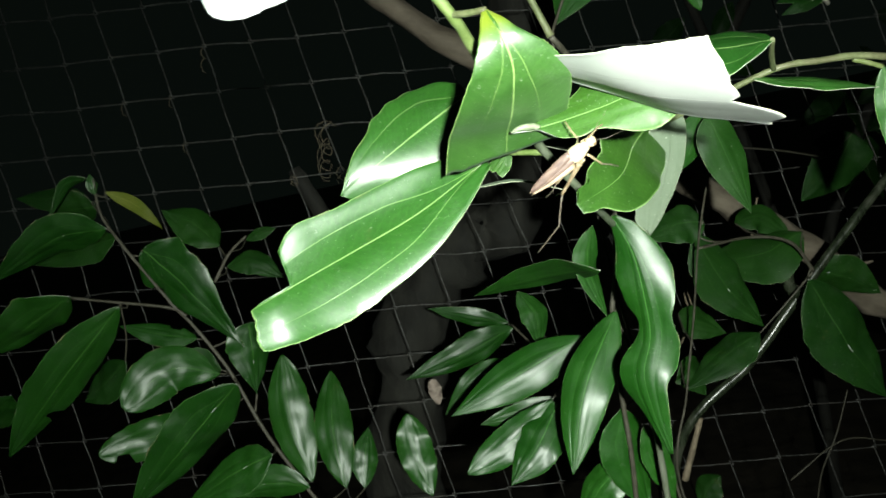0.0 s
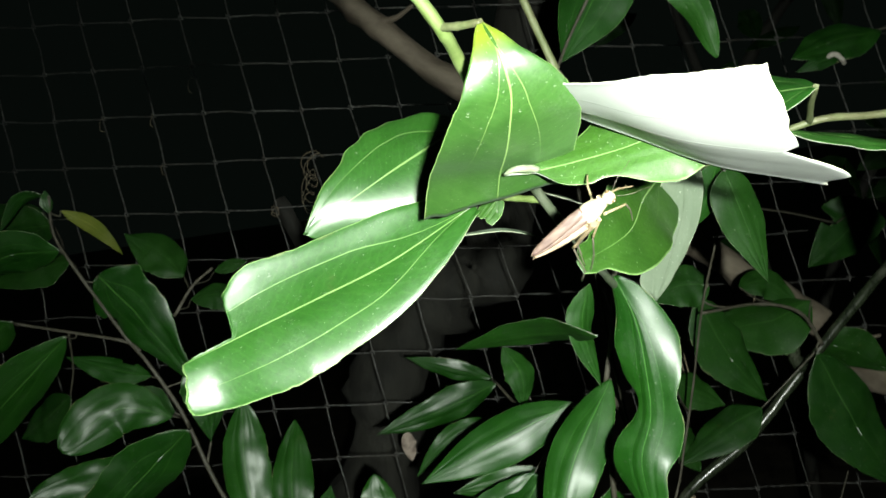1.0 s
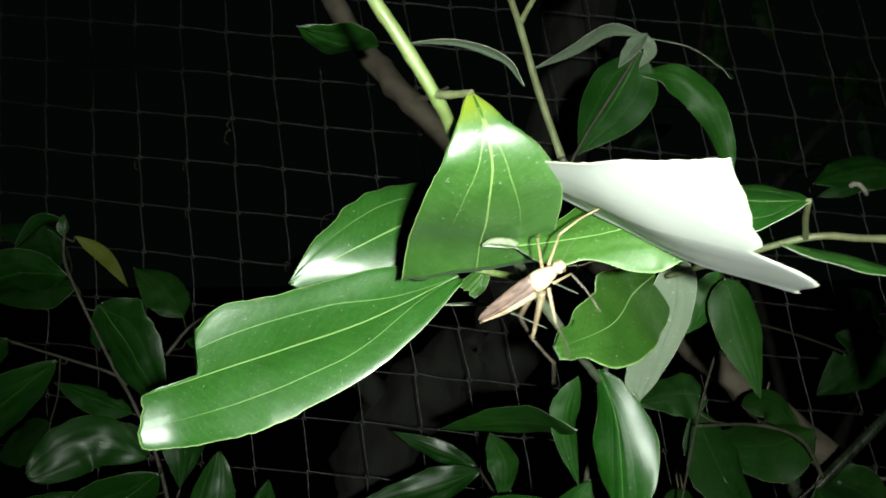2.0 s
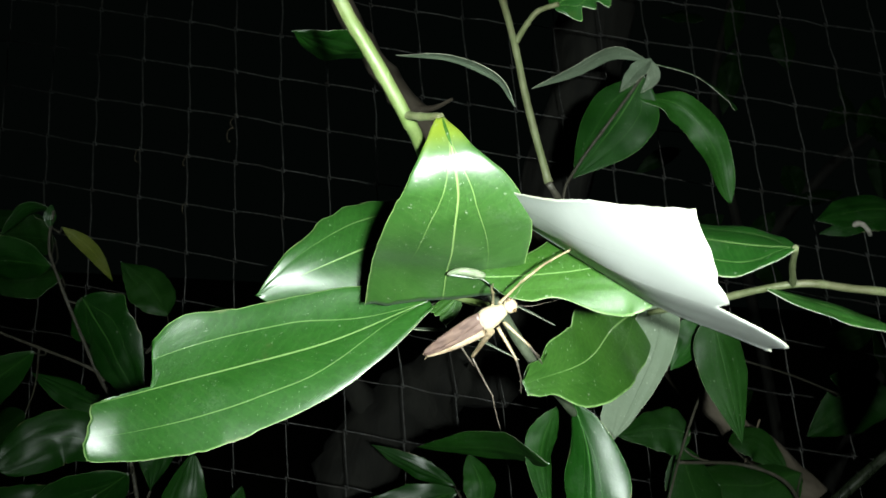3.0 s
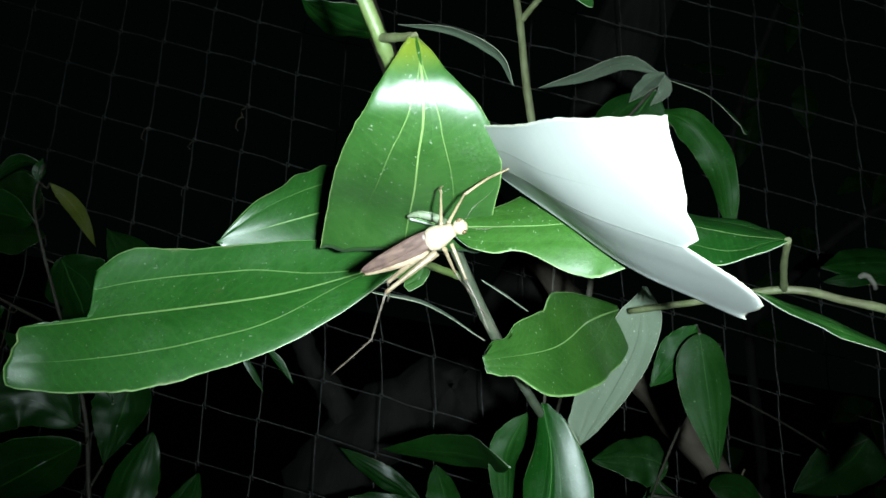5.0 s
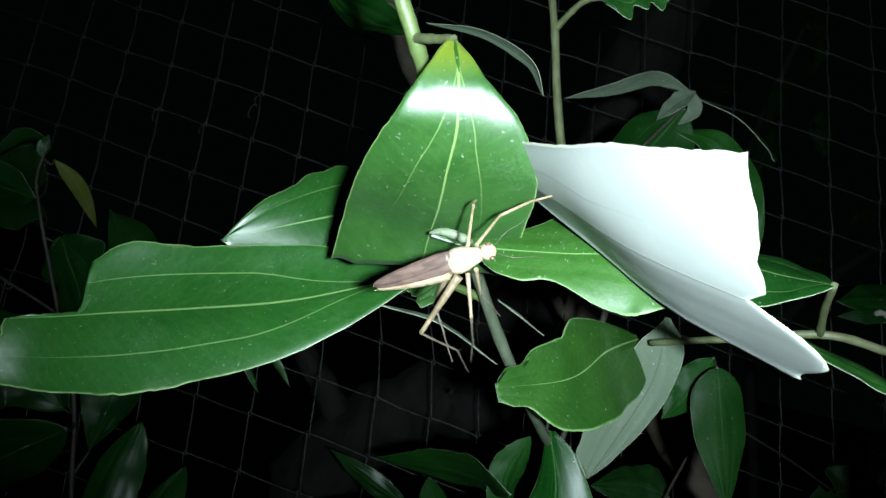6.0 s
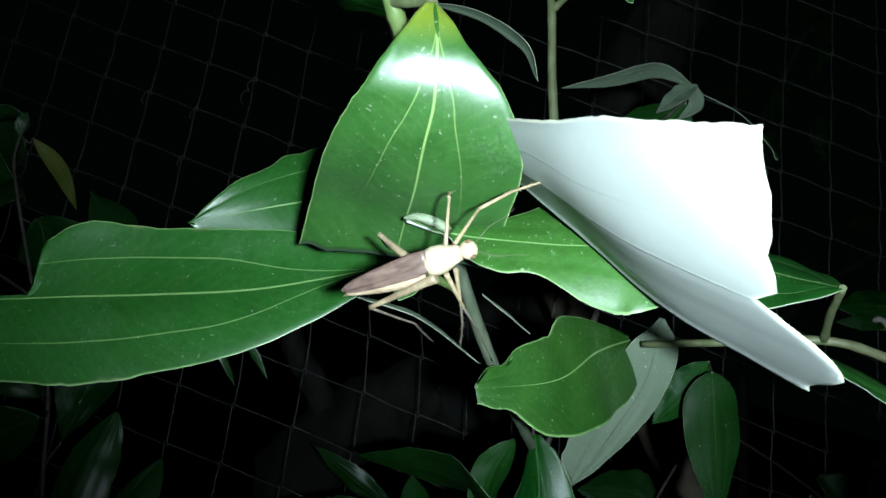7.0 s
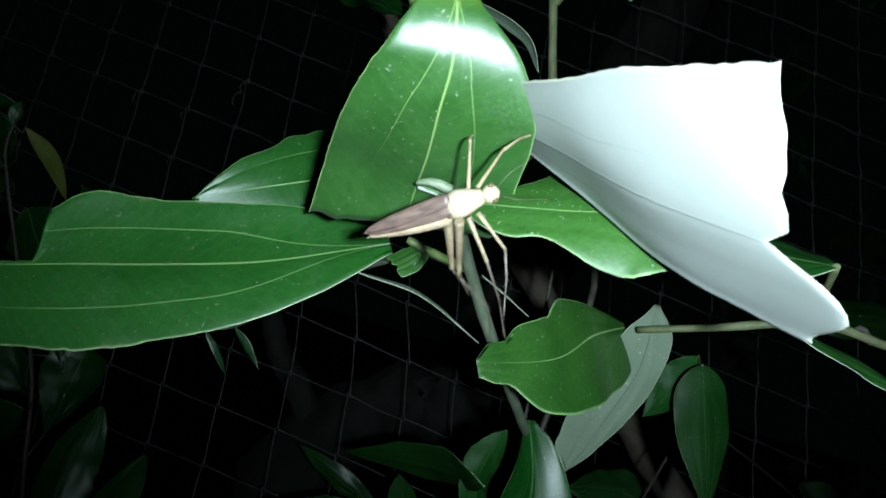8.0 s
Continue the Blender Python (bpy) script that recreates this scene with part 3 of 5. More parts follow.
leaf(shrub, [(0.0286, 0.3000, 1.3065), (0.0475, 0.3050, 1.3059), (0.0678, 0.3120, 1.2969)], 0.0016, (0.00, -0.35, 0.94), fold=4, curl=0.2, wave=0.03, vein=0.5, top=LEAF_GREY, under=LEAF_GREY, seed=27)
leaf(shrub, [(0.0633, 0.3150, 1.3170), (0.0713, 0.3180, 1.3140), (0.0810, 0.3220, 1.3092)], 0.0012, (0.00, -0.35, 0.94), fold=4, curl=0.2, wave=0.03, vein=0.5, top=LEAF_GREY, under=LEAF_GREY, seed=28)
leaf(shrub, [(0.0451, 0.3000, 1.3183), (0.0419, 0.2990, 1.3140), (0.0379, 0.2980, 1.3103)], 0.0042, (0.10, -0.80, 0.55), fold=4, curl=0.1, wave=0.03, vein=0.15, left=(0.55, 0.7, 0.85, 0.95, 1.0, 1.0, 0.9), right=(0.5, 0.75, 0.9, 1.0, 1.0, 0.95, 0.8), end=0.95, slant=-0.05, tears=((0.1, 0.1, 0.2), (-0.5, 0.06, 0.15)), top=LEAF_PLAIN, label='torn stub of a green leaf', seed=29)
curled_tip(shrub, [(0.0436, 0.2455, 1.3242), (0.0462, 0.2450, 1.3251), (0.0495, 0.2452, 1.3250), (0.0533, 0.2470, 1.3243)], 0.0011)
leaf(shrub, [(-0.0565, 0.4400, 1.2677), (-0.0480, 0.4420, 1.2588), (-0.0415, 0.4460, 1.2486)], 0.0020, (0.60, -0.70, 0.30), fold=10, curl=0.3, wave=0.05, vein=0.5, top=LEAF_DIMMED, under=LEAF_DIMMED, seed=47)
leaf(shrub, [(-0.0447, 0.4450, 1.2725), (-0.0361, 0.4460, 1.2649), (-0.0273, 0.4480, 1.2553)], 0.0023, (-0.50, -0.80, 0.20), fold=10, curl=0.3, wave=0.05, vein=0.5, top=LEAF_DIMMED, under=LEAF_DIMMED, seed=48)

upper_shrub = thing("slender_shrub", (0.2, 0.5, 0), "slender shrub with drooping leaves and pale undersides", "shrub")
stem(upper_shrub, "stem", [(0.0446, 0.3480, 1.4767), (0.0543, 0.3450, 1.4466), (0.0619, 0.3410, 1.4213), (0.0686, 0.3400, 1.3944), (0.0777, 0.3380, 1.3645)], 0.0013, 0.0016, STEM_TAN)
# Same stem further down; brown instead of tan puts its dimness into the colour.
stem(upper_shrub, "lower_stem", [(0.0777, 0.3380, 1.3645), (0.0919, 0.3600, 1.3500), (0.1125, 0.4000, 1.3302), (0.1050, 0.4208, 1.2401), (0.0985, 0.4300, 1.2000), (0.0965, 0.4352, 1.1215), (0.1000, 0.4452, 0.9725), (0.1700, 0.4700, 0.6000), (0.2000, 0.5000, 0.0000)], 0.0013, 0.0018, STEM_BROWN)
stem(upper_shrub, "twig", [(0.0619, 0.3410, 1.4213), (0.0662, 0.3420, 1.4293), (0.0709, 0.3430, 1.4359), (0.0793, 0.3450, 1.4401)], 0.0013, 0.001, STEM_TAN)
stem(upper_shrub, "twig", [(0.1455, 0.4610, 1.4562), (0.1267, 0.4590, 1.4270), (0.1042, 0.4550, 1.3924), (0.0972, 0.4500, 1.3732), (0.1001, 0.4500, 1.3332), (0.1058, 0.4500, 1.2573), (0.1100, 0.4500, 1.2000), (0.1239, 0.4577, 1.0920), (0.1503, 0.4724, 0.8867), (0.2000, 0.5000, 0.5000), (0.2000, 0.5000, 0.0500)], 0.0008, 0.0011, STEM_BROWN)
stem(upper_shrub, "dry_curl", [(0.3511, 0.6320, 1.3869), (0.3507, 0.6250, 1.3893), (0.3535, 0.6220, 1.3887), (0.3594, 0.6250, 1.3848), (0.3650, 0.6320, 1.3821)], 0.0022, 0.0016, STRAW_PALE)
stem(upper_shrub, "twig", [(0.5500, 0.7000, 1.4200), (0.4500, 0.6600, 1.4300), (0.4240, 0.6500, 1.4110), (0.3966, 0.6450, 1.4054), (0.3594, 0.6400, 1.3925)], 0.0009, 0.0012, STEM_BROWN)
leaf(upper_shrub, [(0.0771, 0.3450, 1.4389), (0.0900, 0.3470, 1.4489), (0.1055, 0.3500, 1.4594)], 0.0121, (0.10, -0.80, 0.50), fold=8, curl=0.2, wave=0.12, left=(0.2, 0.7, 0.9, 0.6, 0.95, 0.7, 1, 0.8, 0.9, 0.6, 0.2), right=(0.2, 0.7, 0.4, 0.85, 0.6, 0.9, 0.5, 0.9, 0.7, 0.5, 0.1), vein=0.8, label='tattered eaten leaf', seed=31)
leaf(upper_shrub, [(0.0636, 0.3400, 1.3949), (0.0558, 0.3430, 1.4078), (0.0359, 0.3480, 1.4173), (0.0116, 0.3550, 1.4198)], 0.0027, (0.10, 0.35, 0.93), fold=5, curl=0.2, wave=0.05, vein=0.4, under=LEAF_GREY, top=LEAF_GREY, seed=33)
leaf(upper_shrub, [(0.1432, 0.4600, 1.4583), (0.1227, 0.4580, 1.4612), (0.1010, 0.4520, 1.4480), (0.0763, 0.4470, 1.4350)], 0.0050, (0.10, 0.55, 0.83), fold=4, curl=0.1, wave=0.04, vein=0.4, label='narrow leaf seen from its pale underside', under=LEAF_GREY, top=LEAF_DIMMED, seed=35)
leaf(upper_shrub, [(0.1498, 0.4700, 1.4598), (0.1713, 0.4700, 1.4548), (0.1900, 0.4700, 1.4436), (0.1983, 0.4700, 1.4339)], 0.0042, (0.10, -0.45, 0.88), fold=4, curl=0.1, wave=0.12, vein=0.4, shape=(0.9, 0.25), under=LEAF_GREY, top=LEAF_MATT_SHADED, label='thin withered leaf', seed=37)
leaf(upper_shrub, [(0.1424, 0.4620, 1.4495), (0.1278, 0.4620, 1.4230), (0.1033, 0.4580, 1.3874)], 0.0209, (-0.10, -0.90, 0.30), top=LEAF_DIMMED, fold=7, curl=0.2, wave=0.05, vein=0.9, seed=39)
leaf(upper_shrub, [(0.1389, 0.4620, 1.4375), (0.1631, 0.4620, 1.4328), (0.1819, 0.4620, 1.4116), (0.1930, 0.4620, 1.3776)], 0.0092, (-0.62, -0.70, 0.34), top=LEAF_HALF_SHADED, fold=7, curl=0.25, wave=0.34, shape=(0.75, 0.65), vein=0.7, seed=41)
leaf(upper_shrub, [(0.1440, 0.4600, 1.4590), (0.1464, 0.4580, 1.4471), (0.1395, 0.4580, 1.4380)], 0.0038, (0.10, 0.80, -0.30), fold=8, curl=0.2, wave=0.1, vein=0.4, under=LEAF_GREY, top=LEAF_DIMMED, seed=43)
leaf(upper_shrub, [(0.1452, 0.4580, 1.4584), (0.1367, 0.4580, 1.4492), (0.1278, 0.4580, 1.4380)], 0.0055, (0.30, 0.80, -0.30), fold=12, curl=0.2, wave=0.1, vein=0.4, under=LEAF_GREY, top=LEAF_DIMMED, seed=44)
leaf(upper_shrub, [(-0.0107, 0.4400, 1.4487), (-0.0299, 0.4180, 1.4431), (-0.0474, 0.4000, 1.4458)], 0.0140, (0.26, -0.17, -0.95), top=LEAF_DIMMED, fold=5.2, wave=0.07, seed=20)
leaf(upper_shrub, [(0.4028, 0.6400, 1.4047), (0.3623, 0.6350, 1.4025), (0.3213, 0.6300, 1.3914)], 0.0189, (0.10, -0.80, 0.50), top=LEAF_DIMMED, fold=8, wave=0.1, seed=45)
leaf(upper_shrub, [(0.3676, 0.6300, 1.3915), (0.3437, 0.6263, 1.3855), (0.3239, 0.6300, 1.3804)], 0.0061, (-0.06, -0.97, 0.25), top=LEAF_DIMMED, fold=4.3, wave=0.09, seed=34)

left_sapling = thing("sapling", (-0.08, 0.55, 0), "leafy sapling with a young yellow-green shoot, before a wire fence", "sapling")
stem(left_sapling, "stem", [(-0.2372, 0.5150, 1.3595), (-0.2418, 0.5200, 1.3359), (-0.2401, 0.5300, 1.3150), (-0.2323, 0.5400, 1.2872), (-0.2189, 0.5500, 1.2500), (-0.2075, 0.5500, 1.2310), (-0.1894, 0.5500, 1.1914), (-0.1710, 0.5450, 1.1360), (-0.1455, 0.5400, 1.0803), (-0.1000, 0.5300, 0.9800), (-0.0913, 0.5344, 0.7701), (-0.0800, 0.5400, 0.5000), (-0.0800, 0.5500, 0.0000)], 0.0009, 0.0019, STEM_BROWN)
stem(left_sapling, "twig", [(-0.2962, 0.5400, 1.2767), (-0.2640, 0.5450, 1.2652), (-0.2234, 0.5500, 1.2509), (-0.2118, 0.5500, 1.2414)], 0.0009, 0.0013, STEM_BROWN)
stem(left_sapling, "twig", [(-0.1492, 0.5500, 1.2944), (-0.1659, 0.5500, 1.2832), (-0.1826, 0.5500, 1.2635)], 0.0009, 0.0013, STEM_BROWN)
stem(left_sapling, "twig", [(-0.1718, 0.5500, 1.1674), (-0.1768, 0.5480, 1.1506), (-0.1745, 0.5460, 1.1461)], 0.0008, 0.001, STEM_BROWN)
leaf(left_sapling, [(-0.2455, 0.5300, 1.3227), (-0.2874, 0.5300, 1.3227), (-0.3439, 0.5300, 1.3010)], 0.0179, (0.73, -0.60, -0.33), top=LEAF_DIMMED, fold=8.4, wave=0.09, seed=89)
leaf(left_sapling, [(-0.2555, 0.5600, 1.3146), (-0.2827, 0.5600, 1.3110), (-0.3272, 0.5600, 1.3062)], 0.0133, (0.57, -0.68, 0.46), top=LEAF_MATT_SHADED, fold=10.6, wave=0.09, seed=68)
leaf(left_sapling, [(-0.2275, 0.5400, 1.3012), (-0.2032, 0.5400, 1.2674), (-0.1689, 0.5400, 1.2097)], 0.0249, (-0.24, -0.97, 0.06), cuts=[(-1, 0.3, 0.42, 0.75)], shape=(0.55, 1.2), top=LEAF_DIMMED, fold=3, wave=0.1, seed=15)
leaf(left_sapling, [(-0.2881, 0.5300, 1.2780), (-0.3234, 0.5300, 1.2626), (-0.3755, 0.5300, 1.2434)], 0.0219, (0.77, -0.55, -0.32), top=LEAF_DIMMED, fold=8.5, wave=0.1, seed=15)
leaf(left_sapling, [(-0.2526, 0.5300, 1.2620), (-0.3151, 0.5300, 1.2122), (-0.3718, 0.5300, 1.1620)], 0.0208, (0.56, -0.77, -0.32), cuts=[(1, 0.66, 0.74, 0.45)], shape=(0.8, 1.0), top=LEAF_DIMMED, fold=6.6, wave=0.1, seed=49)
leaf(left_sapling, [(-0.2119, 0.5600, 1.2197), (-0.2406, 0.5600, 1.2295), (-0.2730, 0.5600, 1.2436)], 0.0098, (0.05, -0.82, 0.58), cuts=[(-1, 0.25, 0.45, 0.7)], top=LEAF_DIMMED, fold=7.8, wave=0.08, seed=2)
leaf(left_sapling, [(-0.1994, 0.5600, 1.1902), (-0.2275, 0.5600, 1.1975), (-0.2807, 0.5600, 1.1897)], 0.0163, (-0.03, -0.98, -0.19), top=LEAF_MATT_SHADED, fold=9.1, wave=0.07, seed=24)
leaf(left_sapling, [(-0.2019, 0.5618, 1.1869), (-0.2318, 0.5403, 1.2033), (-0.2657, 0.5206, 1.1848)], 0.0200, (0.47, -0.86, 0.20), shape=(0.8, 0.55), top=LEAF_DIMMED, fold=7, wave=0.1, seed=89)
leaf(left_sapling, [(-0.1747, 0.5200, 1.1866), (-0.2217, 0.5200, 1.1500), (-0.2818, 0.5200, 1.1028)], 0.0233, (0.77, -0.63, 0.12), shape=(0.7, 0.95), top=LEAF_DIMMED, fold=6.7, wave=0.1, seed=10)
leaf(left_sapling, [(-0.2353, 0.5855, 1.1458), (-0.2645, 0.5522, 1.1483), (-0.2999, 0.5288, 1.1494)], 0.0163, (0.51, -0.81, 0.27), cuts=[(1, 0.72, 0.88, 0.45)], shape=(0.7, 0.6), top=LEAF_DIMMED, fold=9, wave=0.12, seed=94)
leaf(left_sapling, [(-0.2811, 0.5700, 1.2114), (-0.3038, 0.5700, 1.1960), (-0.3247, 0.5700, 1.1841)], 0.0175, (0.36, -0.68, 0.64), top=LEAF_MATT_SHADED, fold=7.1, wave=0.06, seed=1)
leaf(left_sapling, [(-0.1611, 0.5200, 1.1258), (-0.1913, 0.5200, 1.1178), (-0.2404, 0.5200, 1.0968)], 0.0184, (0.00, -0.78, 0.63), top=LEAF_DIMMED, fold=5.5, wave=0.06, seed=22)
leaf(left_sapling, [(-0.1420, 0.5300, 1.0897), (-0.1714, 0.5300, 1.0987), (-0.2097, 0.5300, 1.0948)], 0.0135, (-0.01, -1.00, 0.03), top=LEAF_DIMMED, fold=10.1, wave=0.07, seed=26)
leaf(left_sapling, [(-0.1642, 0.5500, 1.2258), (-0.1672, 0.5500, 1.1988), (-0.1719, 0.5500, 1.1669)], 0.0196, (0.68, -0.73, -0.08), shape=(0.5, 1.15), top=LEAF_DIMMED, fold=7.8, wave=0.09, seed=27)
leaf(left_sapling, [(-0.1375, 0.5259, 1.0954), (-0.1467, 0.5404, 1.1462), (-0.1480, 0.5621, 1.1920)], 0.0171, (0.12, -0.94, 0.33), shape=(0.8, 0.75), top=LEAF_DIMMED, fold=11, wave=0.1, seed=41)
leaf(left_sapling, [(-0.1121, 0.5236, 1.0859), (-0.1164, 0.5436, 1.1276), (-0.1155, 0.5776, 1.1666)], 0.0156, (0.14, -0.91, 0.40), shape=(0.85, 0.85), top=LEAF_DIMMED, fold=9, wave=0.1, seed=62)
leaf(left_sapling, [(-0.0989, 0.5306, 1.0797), (-0.0950, 0.5406, 1.1017), (-0.0907, 0.5570, 1.1193)], 0.0108, (0.37, -0.86, 0.35), top=LEAF_DIMMED, fold=9, wave=0.07, seed=61)
leaf(left_sapling, [(-0.0445, 0.5090, 1.0733), (-0.0509, 0.5200, 1.1044), (-0.0538, 0.5334, 1.1322)], 0.0141, (0.15, -0.91, 0.40), shape=(0.8, 0.7), top=LEAF_DIMMED, fold=5, wave=0.2, seed=52)
leaf(left_sapling, [(-0.1828, 0.5800, 1.2892), (-0.1981, 0.5800, 1.3108), (-0.2227, 0.5800, 1.3285)], 0.0178, (0.75, -0.65, 0.15), top=LEAF_MATT_SHADED, fold=5.8, wave=0.07, seed=78)
leaf(left_sapling, [(-0.1806, 0.5800, 1.2712), (-0.1571, 0.5800, 1.2711), (-0.1363, 0.5800, 1.2521)], 0.0116, (0.15, -0.80, 0.58), top=LEAF_MATT_SHADED, fold=8.1, wave=0.09, seed=91)
leaf(left_sapling, [(-0.1662, 0.6000, 1.2886), (-0.1517, 0.6000, 1.2921), (-0.1384, 0.6000, 1.2933)], 0.0057, (0.51, -0.76, 0.41), top=LEAF_MATT_SHADED, fold=6.4, wave=0.07, seed=40)
leaf(left_sapling, [(-0.2816, 0.5800, 1.3539), (-0.3079, 0.5800, 1.3561), (-0.3390, 0.5800, 1.3627)], 0.0109, (0.20, -0.90, 0.38), top=LEAF_MATT_SHADED, fold=7.4, wave=0.07, seed=62)
leaf(left_sapling, [(-0.2696, 0.5700, 1.3425), (-0.2887, 0.5700, 1.3432), (-0.3103, 0.5700, 1.3440)], 0.0165, (0.13, -0.86, -0.50), top=LEAF_MATT_SHADED, fold=7.3, wave=0.06, seed=33)
leaf(left_sapling, [(-0.2476, 0.5250, 1.3622), (-0.2634, 0.5250, 1.3595), (-0.2815, 0.5250, 1.3400)], 0.0055, (0.61, -0.48, -0.63), top=LEAF_DIMMED, fold=10.8, wave=0.05, seed=96)
leaf(left_sapling, [(-0.4461, 0.6000, 1.1719), (-0.4271, 0.6000, 1.1815), (-0.4067, 0.6000, 1.1962)], 0.0227, (0.61, -0.73, -0.31), top=LEAF_DIMMED, fold=6.5, wave=0.07, seed=71)
leaf(left_sapling, [(-0.2337, 0.5200, 1.3492), (-0.2215, 0.5376, 1.3347), (-0.2162, 0.5600, 1.3129)], 0.0053, (0.72, -0.61, -0.32), top=LEAF_YOUNG, label='young yellow-green leaf', fold=8.7, wave=0.05, seed=32)
leaf(left_sapling, [(-0.2390, 0.5150, 1.3485), (-0.2385, 0.5140, 1.3562), (-0.2389, 0.5150, 1.3640)], 0.0041, (0.80, -0.60, -0.01), under=LEAF_UNDER, top=LEAF_DIMMED, fold=7.4, wave=0.08, seed=61)

middle_sapling = thing("sapling", (0.08, 0.48, 0), "sapling with long shiny hanging leaves", "sapling")
stem(middle_sapling, "stem", [(0.1058, 0.4500, 1.1934), (0.1156, 0.4600, 1.1593), (0.1169, 0.4600, 1.1230), (0.1129, 0.4500, 1.0715), (0.0997, 0.4500, 0.9725), (0.0900, 0.4500, 0.9000), (0.0872, 0.4556, 0.7611), (0.0800, 0.4700, 0.4000), (0.0800, 0.4800, 0.0000)], 0.001, 0.0024, STEM_BROWN)
stem(middle_sapling, "twig", [(0.0432, 0.6000, 1.1685), (0.0593, 0.5700, 1.1546), (0.0776, 0.5049, 1.1726), (0.0874, 0.4700, 1.1822), (0.1058, 0.4500, 1.1934)], 0.0009, 0.0013, STEM_BROWN)
leaf(middle_sapling, [(0.0859, 0.3690, 1.2473), (0.0651, 0.4450, 1.2358), (0.0169, 0.5220, 1.2160)], 0.0101, (-0.44, -0.77, -0.46), top=LEAF_HALF_SHADED, fold=8.8, wave=0.07, seed=36)
leaf(middle_sapling, [(0.0935, 0.4100, 1.2657), (0.0868, 0.4100, 1.2435), (0.0925, 0.4100, 1.2109)], 0.0079, (0.36, -0.86, 0.36), top=LEAF_HALF_SHADED, fold=9.9, wave=0.08, seed=91)
leaf(middle_sapling, [(0.0514, 0.5495, 1.2073), (0.0611, 0.5400, 1.1867), (0.0587, 0.5377, 1.1630)], 0.0113, (0.35, -0.89, 0.30), top=LEAF_HALF_SHADED, fold=5.3, wave=0.11, seed=26)
leaf(middle_sapling, [(0.0419, 0.6236, 1.1646), (0.0091, 0.6200, 1.1780), (-0.0278, 0.6272, 1.1916)], 0.0087, (-0.10, -0.99, -0.13), top=LEAF_DIMMED, fold=6, wave=0.13, seed=52)
leaf(middle_sapling, [(0.0461, 0.6172, 1.1624), (0.0015, 0.6004, 1.1519), (-0.0569, 0.5963, 1.1393)], 0.0141, (0.15, -0.99, -0.02), top=LEAF_DIMMED, fold=9, wave=0.14, seed=15)
leaf(middle_sapling, [(0.0864, 0.4759, 1.1829), (0.0378, 0.4700, 1.1676), (-0.0142, 0.4674, 1.1481)], 0.0158, (-0.09, -0.87, 0.48), vein=0.8, top=LEAF_MID, fold=11, wave=0.07, seed=46)
leaf(middle_sapling, [(0.1004, 0.4231, 1.2103), (0.0708, 0.4005, 1.1745), (0.0532, 0.3875, 1.1306)], 0.0145, (-0.26, -0.85, 0.46), vein=0.8, shape=(0.8, 1.0), top=LEAF_MID, fold=11, wave=0.07, seed=69)
leaf(middle_sapling, [(0.0562, 0.4700, 1.1446), (0.0238, 0.4601, 1.1261), (-0.0105, 0.4527, 1.1118)], 0.0123, (0.03, -0.91, 0.42), shape=(0.9, 0.8), top=LEAF_MID, fold=5, wave=0.11, seed=81)
leaf(middle_sapling, [(0.0605, 0.4695, 1.1440), (0.0403, 0.4508, 1.1241), (0.0166, 0.4418, 1.1035)], 0.0157, (-0.14, -0.83, 0.55), top=LEAF_MID, fold=11, wave=0.11, seed=44)
leaf(middle_sapling, [(0.0962, 0.4400, 1.1423), (0.0957, 0.4400, 1.1081), (0.1020, 0.4400, 1.0691)], 0.0175, (0.29, -0.92, 0.26), top=LEAF_MID, fold=10.0, wave=0.05, seed=12)
leaf(middle_sapling, [(0.1044, 0.4200, 1.1372), (0.1097, 0.4200, 1.1108), (0.1158, 0.4200, 1.0839)], 0.0092, (0.04, -0.80, 0.60), top=LEAF_MID, fold=5.5, wave=0.08, seed=47)
leaf(middle_sapling, [(0.0931, 0.4500, 1.0999), (0.0732, 0.4500, 1.0845), (0.0576, 0.4500, 1.0622)], 0.0148, (-0.52, -0.67, 0.53), top=LEAF_MID, fold=10.4, wave=0.07, seed=90)
leaf(middle_sapling, [(0.0319, 0.5700, 1.1489), (0.0027, 0.5700, 1.1351), (-0.0276, 0.5700, 1.1111)], 0.0103, (0.44, -0.78, 0.44), top=LEAF_DIMMED, fold=7.8, wave=0.14, seed=40)
leaf(middle_sapling, [(0.0674, 0.5000, 1.1325), (0.0326, 0.5000, 1.1265), (0.0026, 0.5000, 1.1251)], 0.0093, (-0.31, -0.94, -0.10), top=LEAF_DIMMED, fold=6.6, wave=0.11, seed=23)

right_sapling = thing("sapling", (0.21, 0.54, 0), "sapling with matt leaves, deep shade put into their colour", "sapling")
stem(right_sapling, "stem", [(0.1906, 0.4500, 1.3129), (0.1820, 0.4700, 1.2676), (0.1797, 0.5000, 1.2219), (0.1751, 0.5200, 1.1679), (0.1626, 0.5300, 1.1041), (0.1462, 0.5300, 1.0318), (0.1781, 0.5300, 0.8946), (0.2000, 0.5300, 0.8000), (0.2037, 0.5337, 0.6156), (0.2100, 0.5400, 0.3000), (0.2100, 0.5400, 0.0000)], 0.0006, 0.0011, STEM_BROWN)
stem(right_sapling, "twig", [(0.1797, 0.5000, 1.2219), (0.2340, 0.5400, 1.2140), (0.2674, 0.5500, 1.2013), (0.2862, 0.5600, 1.1728)], 0.0009, 0.0014, STEM_BROWN)
stem(right_sapling, "twig", [(0.1950, 0.4700, 1.2911), (0.2780, 0.5700, 1.2720), (0.3550, 0.6500, 1.2500)], 0.0006, 0.0008, STEM_BROWN)
